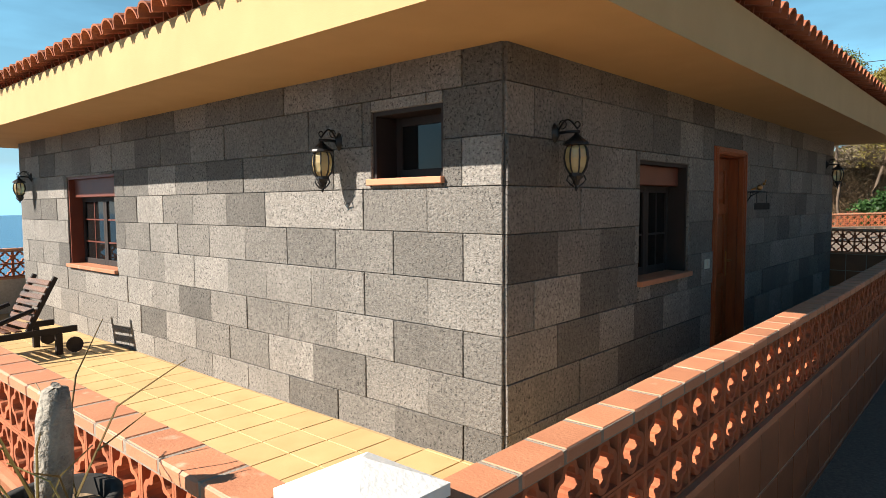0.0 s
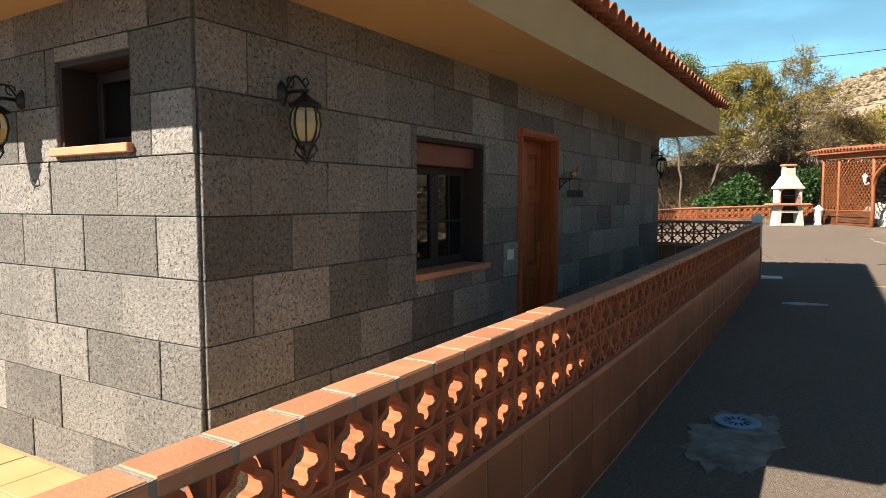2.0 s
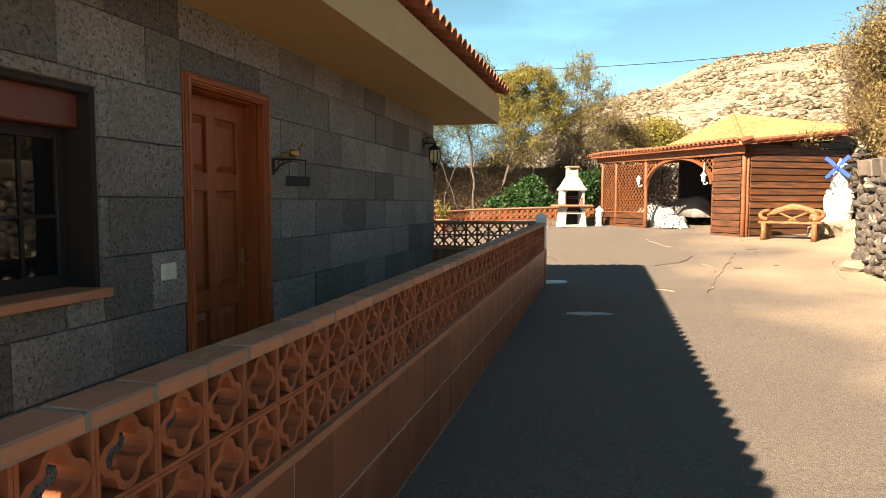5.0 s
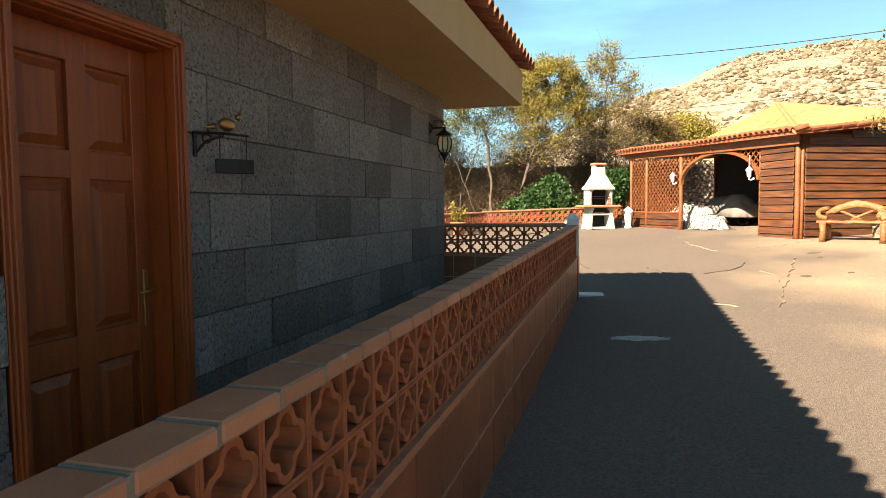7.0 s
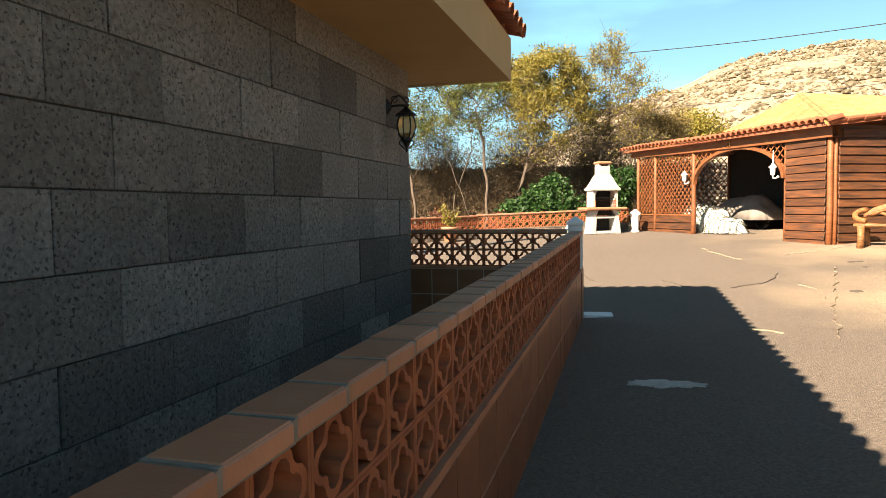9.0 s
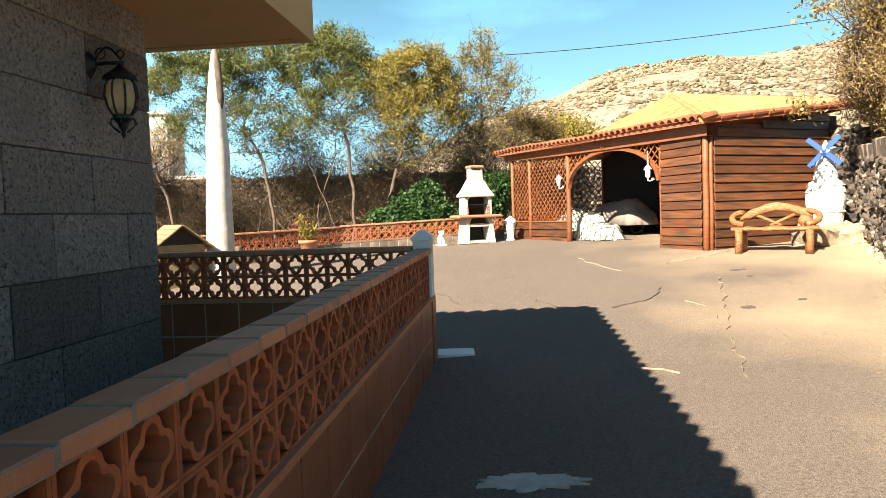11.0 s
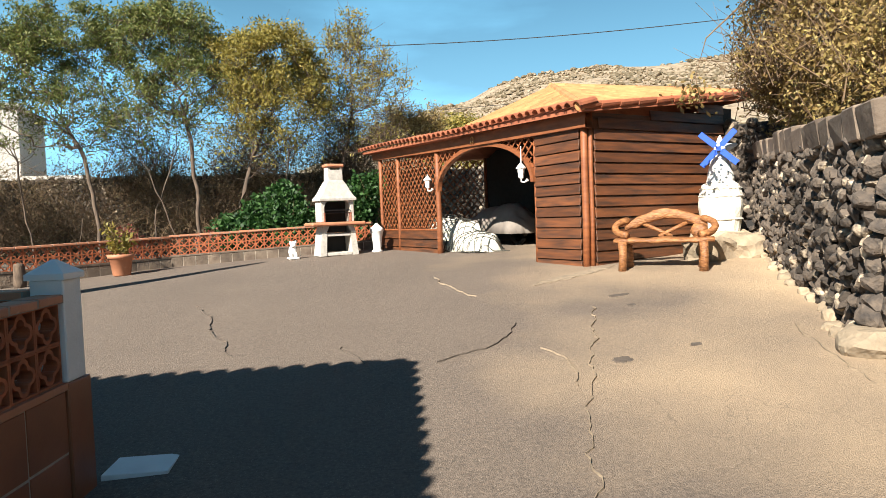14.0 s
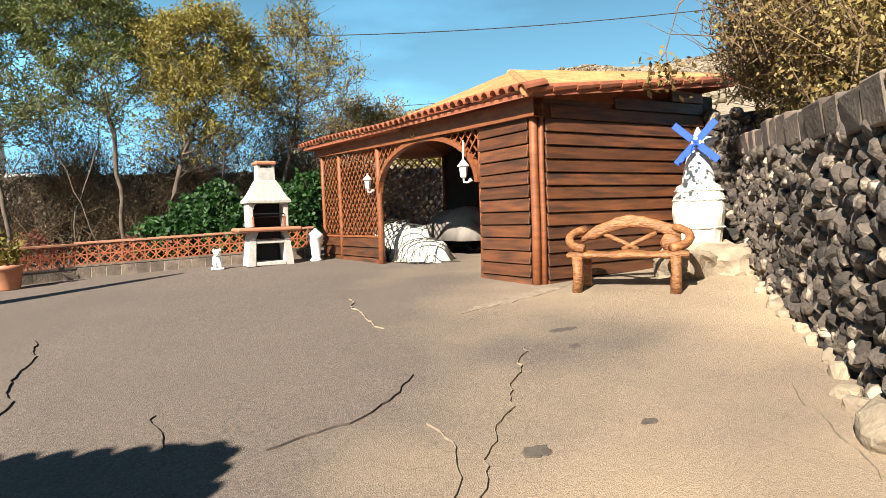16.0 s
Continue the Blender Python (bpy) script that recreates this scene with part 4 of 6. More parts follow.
# same near-black backing: gap shade by colour
low_panel = part("low_panel", backing(-7.28, -4.52, 0.03, 0.06, -0.1, 0.62), HOLLOW, shelter)
cladding(low_panel, Matrix.Identity(4), -7.27, -4.54, 0.04, 0.6, 0.6, 0.185)
lat = part("lattice_panel", box(-7.26, -4.54, -0.02, 0.02, 0.60, 0.64, 0.003), BEAM, shelter)
strips(lat, Matrix.Identity(4), -7.26, -6.40, 0.66, 2.28)
strips(lat, Matrix.Identity(4), -6.30, -4.55, 0.66, 2.24)
AXC, AA, AB, SPR = -2.86, 1.57, 0.74, 1.42


def outside_arch(x, z):
    return ((x - AXC) / (AA + 0.03)) ** 2 + ((z - SPR) / (AB + 0.03)) ** 2 > 1


spandrel = bmesh.new()
arc = [(AXC + AA * math.cos(math.pi * k / 24), SPR + AB * math.sin(math.pi * k / 24)) for k in range(25)]
rings = []
for x, z in arc:
    nx, nz = (x - AXC) / AA, (z - SPR) / AB
    q = math.hypot(nx, nz)
    rings.append([spandrel.verts.new((x + nx / q * o, y, z + nz / q * o)) for o, y in ((0, -0.05), (0.075, -0.05), (0.075, 0.05), (0, 0.05))])
for r0, r1 in zip(rings, rings[1:]):
    for k in range(4):
        spandrel.faces.new((r0[k], r0[(k + 1) % 4], r1[(k + 1) % 4], r1[k]))
arch = part("arch", spandrel, BEAM, shelter, "bent wooden arch over the opening")
strips(arch, Matrix.Identity(4), -4.42, -1.28, 1.44, 2.22, keep=outside_arch)
end_lat = part("end_lattice", box(0.0, 3.0, -0.02, 0.02, 0.3, 0.34), BEAM, shelter, at=pose(-7.3, 0.05, 0, 0, 0, 90))
strips(end_lat, Matrix.Identity(4), 0.02, 2.98, 0.36, 2.35, 0.21)
# the back wall's near-black colour holds the shade inside the shelter
part("back_wall", roughen(box(-7.3, 0.0, 3.12, 3.4, -0.3, 2.6), 0.03, 2.0), LAVA_JOINT_SHADE, shelter)
shoe = bmesh.new()
tube(shoe, [(-2.95 + 0.05 * math.sin(a), -0.11, 2.30 - 0.065 * math.cos(a)) for a in [0.5 + k * 0.53 for k in range(11)]], [0.012] * 11, 6)
alone("horseshoe", shoe, BRASS, "rusty horseshoe nailed to the shelter beam", "horseshoe", m=SHED)


# roof of the shelter: a low hip with pale barrel tiles
def shed_roof():
    r = thing("shelter_roof", "low hipped roof of pale orange barrel tiles on the shelter", "roof", SHED)
    L, R, RB, LB = (-7.75, -0.28, 2.56), (0.22, -0.28, 2.38), (0.42, 3.35, 2.74), (-7.75, 3.6, 2.5)
    AP, AE, AF, M = (-3.72, 2.5, 3.58), (-6.3, 2.4, 2.45), (-7.75, 2.4, 2.42), (-3.2, -0.28, 2.457)
    tris = ((M, R, AP), (M, AP, AE), (L, M, AE), (L, AE, AF), (R, RB, AP), (RB, LB, AP), (LB, AE, AP), (LB, AF, AE))

    def over(x, y):
        """Height of the roof above a point of the plan."""
        for a, b, c in tris:
            d = (b[1] - c[1]) * (a[0] - c[0]) + (c[0] - b[0]) * (a[1] - c[1])
            u = ((b[1] - c[1]) * (x - c[0]) + (c[0] - b[0]) * (y - c[1])) / d
            v = ((c[1] - a[1]) * (x - c[0]) + (a[0] - c[0]) * (y - c[1])) / d
            if u > -0.001 and v > -0.001 and u + v < 1.002:
                return u * a[2] + v * b[2] + (1 - u - v) * c[2]
        return None

    bm = bmesh.new()
    pts = (L, R, RB, LB, AP, AE, AF, M)
    top = {p: bm.verts.new(p) for p in pts}
    low = {p: bm.verts.new((p[0], p[1], p[2] - 0.05)) for p in pts}
    for t in tris:
        bm.faces.new([top[p] for p in t])
        bm.faces.new([low[p] for p in t][::-1])
    for a, b in ((L, M), (M, R), (R, RB), (RB, LB), (LB, AF), (AF, L)):
        bm.faces.new((top[a], top[b], low[b], low[a]))
    part("deck", bm, ROOF_CLAY, r)
    short = mesh_of(barrel(0.36, 0.085, 0.075), "cover_tile", ROOF_CLAY)
    n = 42
    course = {}
    for k in range(n + 1):
        f = k / n
        x, z = L[0] + (R[0] - L[0]) * f, L[2] + (R[2] - L[2]) * f + 0.02 * math.sin(f * 9)
        part("cover_tile", short, ROOF_CLAY, r, at=pose(x, -0.36, z + 0.015, 14 + random.uniform(-2, 2), random.uniform(-2, 2), random.uniform(-3, 3)))
        y_end = float(np.interp(x, (-7.75, -3.72, 0.22), (2.4, 2.5, -0.28)))
        y = -0.05
        while y < y_end - 0.04:
            y2 = min(y + 0.34, y_end)
            za, zb = over(x, y), over(x, y2)
            if za is not None and zb is not None:
                ln = round(math.hypot(y2 - y, zb - za) + 0.05, 1)
                if ln not in course:
                    course[ln] = mesh_of(barrel(ln, 0.076, 0.064, n=6), "course_tile", ROOF_PALE)
                part("course_tile", course[ln], ROOF_PALE, r, at=pose(x + random.uniform(-0.006, 0.006), y, za + 0.018, math.degrees(math.atan2(zb - za, y2 - y)) + 1.5, 0, random.uniform(-1.5, 1.5)))
            y = y2
    for k in range(18):
        y = R[1] + (RB[1] - R[1]) * k / 17
        g = (y - R[1]) / (AP[1] - R[1]) if y < AP[1] else (RB[1] - y) / (RB[1] - AP[1])
        x, x_end = 0.2, 0.2 + (AP[0] - 0.2) * g
        while x > x_end + 0.04:
            x2 = max(x - 0.34, x_end)
            za, zb = over(x, y), over(x2, y)
            if za is not None and zb is not None:
                ln = round(math.hypot(x - x2, zb - za) + 0.05, 1)
                if ln not in course:
                    course[ln] = mesh_of(barrel(ln, 0.076, 0.064, n=6), "course_tile", ROOF_PALE)
                part("course_tile", course[ln], ROOF_PALE, r, at=pose(x, y, za + 0.018, 0, 0, 90) @ pose(0, 0, 0, math.degrees(math.atan2(zb - za, x - x2)) + 1.5, 0, 0))
            x = x2
    for a, b in ((R, AP), (AP, AE), (RB, AP), (R, RB)):
        count = max(5, int((Vector(b) - Vector(a)).length / 0.36))
        for k in range(count):
            p = Vector(a).lerp(Vector(b), k / count)
            q = Vector(a).lerp(Vector(b), (k + 1.15) / count)
            t = bmesh.new()
            edge = b == RB
            tube(t, (p + Vector((0, 0, 0.04)), q + Vector((0, 0, 0.055))), (0.055, 0.042) if edge else (0.085, 0.07), 8)
            part("ridge_tile", t, ROOF_CLAY if edge else ROOF_PALE, r)
    return r


shed_roof()


def porch_lantern(m, post):
    l = thing("porch_lantern", "small white metal porch lantern on the shelter post", "wall lamp", m, "white lanterns of the shelter")
    part("lamp_body", lathe([(0.02, -0.02), (0.045, 0.0), (0.06, 0.14), (0.062, 0.15)], 6), GLOW, l, "frosted white glass")
    part("roof_cap", lathe([(0.085, 0.15), (0.08, 0.165), (0.03, 0.23), (0.01, 0.25), (0.012, 0.27)], 6), WHITE, l)
    st = bmesh.new()
    tube(st, ((0, 0, -0.02), (0, 0, -0.07), (0.05, 0.03, -0.08), (0.10, 0.06, -0.04)), (0.012, 0.014, 0.012, 0.03), 8)
    if post:
        tube(st, ((0, 0, 0.26), (-0.02, 0.02, 0.52)), (0.014, 0.008), 6)
    part("bracket", st, WHITE, l)


porch_lantern(SHED @ pose(-4.72, -0.12, 1.52), False)
porch_lantern(SHED @ pose(-1.42, -0.14, 1.50), True)


def draped(name, label, m, sx, sy, bumps, mat, seed, folds=0.03):
    """A cloth thrown over things: a sheet that falls from humps to the ground."""
    bm = bmesh.new()
    nx, ny = 44, 26
    rows = []
    for j in range(ny + 1):
        row = []
        for i in range(nx + 1):
            x, y = (i / nx - 0.5) * sx, (j / ny - 0.5) * sy
            z = max(h * max(0, 1 - ((x - cx) / rx) ** 2 - ((y - cy) / ry) ** 2) ** 0.4 for cx, cy, rx, ry, h in bumps)
            e = noise.noise((x * 5, y * 5, seed)) * folds + noise.noise((x * 14, y * 14, seed + 3)) * folds * 0.4
            row.append(bm.verts.new((x + e * 0.8, y + e, max(z + e * (1.5 if z > 0.05 else 0.3), 0.0) + 0.005)))
        rows.append(row)
    for r0, r1 in zip(rows, rows[1:]):
        for i in range(nx):
            if max(v.co.z for v in (r0[i], r0[i + 1], r1[i + 1], r1[i])) > 0.03:
                bm.faces.new((r0[i], r0[i + 1], r1[i + 1], r1[i]))
    bmesh.ops.delete(bm, geom=[v for v in bm.verts if not v.link_faces], context="VERTS")
    ob = alone(name, bm, mat, label, "covered goods" if m is not None else "", m=m, smooth=True)
    t = ob.modifiers.new("thick", "SOLIDIFY")
    t.thickness = 0.008
    return ob


draped("white_cover", "cream cloth cover under a dark cord net in the shelter", SHED @ pose(-4.75, 0.75, 0.14), 2.9, 1.1,
       [(-0.6, 0, 0.75, 0.5, 0.72), (-0.05, 0.05, 0.6, 0.45, 0.62), (0.5, 0, 0.7, 0.45, 0.36), (-1.0, 0.1, 0.3, 0.35, 0.68)], SHEET, 2.0, 0.07)
bike = thing("covered_motorbike", "motorbike under a thin grey sheet in the shelter", "motorbike", SHED @ pose(-5.2, 2.05, 0.19))
sheet = draped("sheet", "thin grey draped sheet", None, 2.6, 1.3,
               [(-0.75, 0, 0.45, 0.5, 0.42), (-0.2, 0.0, 0.75, 0.45, 0.62), (0.45, 0.0, 0.65, 0.5, 0.68), (0.8, 0, 0.4, 0.5, 0.45)], GREY_SHEET, 5.0)
sheet.parent = bike
sheet.matrix_local = pose(0, 0, 0.27)
tagged(sheet, "thin grey draped sheet")
for wx in (-0.72, 0.72):
    tyre = bmesh.new()
    tube(tyre, [(wx + 0.25 * math.cos(a), 0, 0.30 + 0.25 * math.sin(a)) for a in [j * 2 * math.pi / 20 for j in range(21)]], [0.05] * 21, 7)
    part("tyre", tyre, HOLLOW, bike)
frame_b = bmesh.new()
box(-0.35, 0.4, -0.14, 0.14, 0.25, 0.75, 0.05, frame_b)
tube(frame_b, ((-0.72, 0, 0.3), (-0.5, 0, 0.7), (-0.42, 0, 0.98)), (0.04, 0.04, 0.03), 7)
tube(frame_b, ((0.72, 0, 0.3), (0.3, 0, 0.45)), (0.05, 0.05), 7)
part("engine_frame", frame_b, BLACK_IRON, bike)
net = bmesh.new()
for k in range(15):
    for sg in (1, -1):
        pts = []
        for j in range(15):
            f = j / 14
            x, y = -1.2 + 0.17 * k + sg * (f - 0.5) * 0.5, -0.52 + 0.75 * f
            z = max(h * max(0, 1 - ((x - cx) / rx) ** 2 - ((y - cy) / ry) ** 2) ** 0.4 for cx, cy, rx, ry, h in
                    [(-0.6, 0, 0.78, 0.53, 0.77), (-0.05, 0.05, 0.63, 0.48, 0.67), (0.5, 0, 0.73, 0.48, 0.41), (-1.0, 0.1, 0.33, 0.38, 0.73)])
            pts.append((x, y - 0.015, z + 0.02))
        tube(net, pts, [0.008] * 15, 4)
alone("cord_net", net, CORD, "dark cord net thrown over the cream cover", "net", m=SHED @ pose(-4.75, 0.75, 0.14))
# odds and ends on the shelter's back wall
for x, z, w, h, mt in ((-2.6, 1.75, 0.5, 0.08, KENNEL), (-2.1, 1.3, 0.22, 0.3, KENNEL), (-3.3, 1.2, 0.3, 0.3, WHITEWASH), (-1.7, 1.2, 0.12, 0.5, WHITEWASH), (-2.9, 1.9, 0.18, 0.16, BRASS)):
    alone("wall_board", box(x - w / 2, x + w / 2, 3.0, 3.06, z - h / 2, z + h / 2, 0.01), mt, "small board hung on the shelter's back wall", "board", "boards on the back wall", m=SHED)


# ---- barbecue, statue, pots ----
def barbecue():
    b = thing("barbecue", "white concrete garden barbecue with hood and terracotta shelf", "barbecue", pose(-1.0, 26.4, 0.53, 0, 0, 27.7))

    def loops(rects, mat_bevel=0.012):
        """Square sections (width, depth, height) joined into one solid."""
        bm = bmesh.new()
        rows = [[bm.verts.new((sx * w / 2, sy * d / 2, z)) for sx, sy in ((-1, -1), (1, -1), (1, 1), (-1, 1))] for w, d, z in rects]
        for r0, r1 in zip(rows, rows[1:]):
            for k in range(4):
                bm.faces.new((r0[k], r0[(k + 1) % 4], r1[(k + 1) % 4], r1[k]))
        bm.faces.new(rows[0][::-1])
        bm.faces.new(rows[-1])
        bmesh.ops.bevel(bm, geom=[e for e in bm.edges if abs(e.verts[0].co.z - e.verts[1].co.z) > 0.001], offset=mat_bevel, segments=1, affect="EDGES")
        return bm

    def sloped(x0, x1, top0, top1, z0, z1, bm):
        """An upright that leans between two heights."""
        lo = [bm.verts.new((x, y, z0)) for x, y in ((x0, -0.25), (x1, -0.25), (x1, 0.25), (x0, 0.25))]
        hi = [bm.verts.new((x, y, z1)) for x, y in ((top0, -0.23), (top1, -0.23), (top1, 0.23), (top0, 0.23))]
        bm.faces.new(lo[::-1])
        bm.faces.new(hi)
        for k in range(4):
            bm.faces.new((lo[k], lo[(k + 1) % 4], hi[(k + 1) % 4], hi[k]))

    base = bmesh.new()
    for sx in (-1, 1):
        a, c, d, e = sorted((sx * 0.46, sx * 0.31)) + sorted((sx * 0.40, sx * 0.28))
        sloped(a, c, d, e, 0.0, 0.52, base)
    box(-0.30, 0.30, -0.24, 0.24, 0.0, 0.075, 0.01, base)
    box(-0.285, 0.285, -0.22, 0.22, 0.44, 0.515, 0.01, base)
    part("base", base, CONCRETE, b)
    # near-black sheet puts the shade inside the open base into its colour
    part("base_back", box(-0.30, 0.30, 0.18, 0.22, 0.08, 0.435), HOLLOW, b)
    for sx in (-1, 1):
        strut = bmesh.new()
        sloped(*sorted((sx * 0.40, sx * 0.30)), *sorted((sx * 0.36, sx * 0.22)), 0.521, 0.675, strut)
        part("strut", strut, CONCRETE, b)
    # near-black block set in for the dark supports under the shelf
    part("ash_drawer", box(-0.2, 0.2, -0.18, 0.2, 0.53, 0.674, 0.005), HOLLOW, b)
    part("shelf", box(-0.66, 0.62, -0.38, 0.28, 0.676, 0.765, 0.03), COPING, b, "terracotta-coloured worktop slab")
    for sx in (-1, 1):
        cheek = part("cheek", box(sx * 0.35 - 0.045, sx * 0.35 + 0.045, -0.20, 0.22, 0.766, 1.245, 0.012), CONCRETE, b)
        for k in range(3):
            part("brick", box(sx * 0.315 - 0.02, sx * 0.315 + 0.02, -0.206, -0.1, 0.775 + k * 0.072, 0.84 + k * 0.072, 0.004), BRICK, cheek)
    part("hearth_back", box(-0.305, 0.305, 0.14, 0.22, 0.767, 1.24), HOLLOW, b, "sooty fire-box")
    g = bmesh.new()
    for k in range(12):
        tube(g, ((-0.30, -0.2 + 0.03 * k, 0.97), (0.30, -0.2 + 0.03 * k, 0.97)), (0.006, 0.006), 5)
    tube(g, ((-0.30, -0.21, 1.03), (0.30, -0.21, 1.03)), (0.014, 0.014), 6)
    part("grill", g, BLACK_IRON, b)
    part("hood", loops([(0.80, 0.46, 1.246), (0.88, 0.54, 1.25), (0.89, 0.55, 1.30), (0.78, 0.50, 1.36), (0.64, 0.44, 1.47), (0.52, 0.38, 1.58), (0.40, 0.32, 1.69), (0.36, 0.29, 1.71), (0.35, 0.28, 1.95)]), CONCRETE, b)
    lintel = bmesh.new()
    for sx in (-1, 1):
        vs = [[lintel.verts.new((sx * x, y, z)) for x, z in ((0.305, 1.245), (0.305, 1.12), (0.28, 1.19), (0.22, 1.245))] for y in (-0.2, -0.12)]
        lintel.faces.new(vs[0])
        lintel.faces.new(vs[1][::-1])
        for k in range(4):
            lintel.faces.new((vs[0][k], vs[0][(k + 1) % 4], vs[1][(k + 1) % 4], vs[1][k]))
    part("lintel", lintel, CONCRETE, b)
    for sx in (-1, 1):
        part("chimney_post", box(sx * 0.145 - 0.03, sx * 0.145 + 0.03, -0.13, 0.13, 1.951, 2.005, 0.006), CONCRETE, b)
    part("chimney_cap", box(-0.21, 0.21, -0.18, 0.18, 2.006, 2.085, 0.025), COPING, b, "terracotta chimney cap")


barbecue()
dog = bmesh.new()
for (x, y, z), (a, b_, c), r in (((0, 0.05, 0.16), (0.10, 0.13, 0.16), 1), ((0, -0.05, 0.33), (0.07, 0.08, 0.08), 1), ((0, -0.12, 0.31), (0.04, 0.05, 0.035), 1), ((0.05, -0.08, 0.07), (0.035, 0.05, 0.09), 1), ((-0.05, -0.08, 0.07), (0.035, 0.05, 0.09), 1), ((0.06, -0.03, 0.37), (0.02, 0.03, 0.05), 1), ((-0.06, -0.03, 0.37), (0.02, 0.03, 0.05), 1)):
    bmesh.ops.create_icosphere(dog, subdivisions=2, radius=1, matrix=Matrix.Translation((x, y, z)) @ Matrix.Diagonal((a, b_, c, 1)))
box(-0.12, 0.12, -0.16, 0.2, 0.0, 0.04, 0.01, dog)
alone("dog_statue", dog, WHITE, "small white plaster animal statue by the barbecue", "statue", m=pose(-1.92, 26.05, ground_z(-1.92, 26.05), 0, 0, 20), smooth=True)
urn = lathe([(0.12, 0), (0.13, 0.03), (0.09, 0.08), (0.11, 0.3), (0.15, 0.48), (0.17, 0.5), (0.16, 0.56), (0.06, 0.64), (0.02, 0.68)], 16)
alone("garden_urn", urn, WHITE, "white plaster garden urn beside the shelter", "urn", m=pose(-0.08, 26.7, ground_z(-0.08, 26.7) - 0.005), smooth=True)


def flowerpot(m, label):
    p = thing("flowerpot", label, "flowerpot", m)
    part("pot", lathe([(0.15, 0), (0.17, 0.02), (0.22, 0.36), (0.26, 0.37), (0.26, 0.44), (0.21, 0.44), (0.2, 0.38)], 20), COPING, p, smooth=True)
    part("soil", lathe([(0.19, 0.37), (0.19, 0.4)], 14), EARTH, p)
    st = bmesh.new()
    rng = random.Random(4)
    tips = []
    for k in range(12):
        a, r = rng.uniform(0, 6.28), rng.uniform(0.1, 0.32)
        hgt = rng.uniform(0.6, 1.25)
        tube(st, ((0, 0, 0.4), (r * 0.4 * math.cos(a), r * 0.4 * math.sin(a), 0.4 + hgt * 0.3), (r * math.cos(a), r * math.sin(a), hgt)), (0.012, 0.009, 0.005), 5)
        for j in range(26):
            f = rng.uniform(0.35, 1)
            tips.append((r * f * math.cos(a) + rng.gauss(0, 0.05), r * f * math.sin(a) + rng.gauss(0, 0.05), 0.4 + (hgt - 0.4) * f + rng.gauss(0, 0.04)))
    part("stem", st, TWIG, p)
    leaves("foliage", tips, OLIVE, p, 0.13, 0.025, -0.1, 3)


flowerpot(pose(-5.15, 24.75, ground_z(-5.15, 24.75)), "terracotta pot with a leggy yellow-green plant by the fence")

# tall white stem and the little wooden house near it
stem = bmesh.new()
prof = [(0.27, 0.0), (0.255, 0.8), (0.235, 1.6), (0.215, 2.4), (0.19, 3.0), (0.15, 3.6), (0.10, 4.1), (0.055, 4.38), (0.03, 4.42)]
rings = []
for k in range(60):
    z = 4.42 * k / 59
    r = float(np.interp(z, [p[1] for p in prof], [p[0] for p in prof]))
    r *= 1 + (0.03 if k % 2 else -0.01)
    rings.append((r, z))
lathe(rings, 18, stem)
palm = thing("palm_stem", "tall tapering pale ringed palm stem standing in the yard", "palm stem", pose(-5.6, 20.8, ground_z(-5.6, 20.8) - 0.02, 0, 1.0, 0))
part("trunk", roughen(stem, 0.015, 2.0), AGAVE, palm, smooth=True)
sheath = bmesh.new()
tube(sheath, ((0.10, -0.05, 3.0), (0.115, -0.06, 3.5), (0.075, -0.04, 4.1), (0.03, -0.02, 4.45)), (0.02, 0.085, 0.07, 0.02), 8)
part("sheath", sheath, BARK, palm, "split brown leaf sheath", smooth=True)


def dog_house():
    m = pose(-6.25, 20.3, ground_z(-6.25, 20.3) - 0.03, 0, 0, 48) @ Matrix.Diagonal((1.2, 1.2, 1.0, 1))
    h = thing("dog_house", "small weathered wooden kennel with a pitched board roof", "kennel", m)
    part("walls", box(-0.35, 0.35, -0.3, 0.3, 0, 0.8), KENNEL, h)
    gb2 = bmesh.new()
    for y in (-0.3, 0.3):
        vs = [gb2.verts.new(p) for p in ((-0.35, y, 0.8), (0.35, y, 0.8), (0, y, 1.12))]
        gb2.faces.new(vs)
    part("gable", gb2, DARK_FRAME, h)
    for sx in (-1, 1):
        for k in range(5):
            part("roof_board", box(-0.06, 0.06, -0.42, 0.42, -0.012, 0.012, 0.003), KENNEL, h, at=pose(sx * (0.05 + 0.095 * k), 0, 1.12 - 0.088 * k, 0, sx * 42, 0))


dog_house()
stump = lathe([(0.105, 0.0), (0.10, 0.1), (0.095, 0.42), (0.085, 0.46), (0.05, 0.475)], 12)
alone("wooden_stump", roughen(stump, 0.012, 9), BARK, "short dark weathered wooden stump in the yard", "stump", m=pose(-6.53, 23.66, ground_z(-6.53, 23.66) - 0.02), smooth=True)


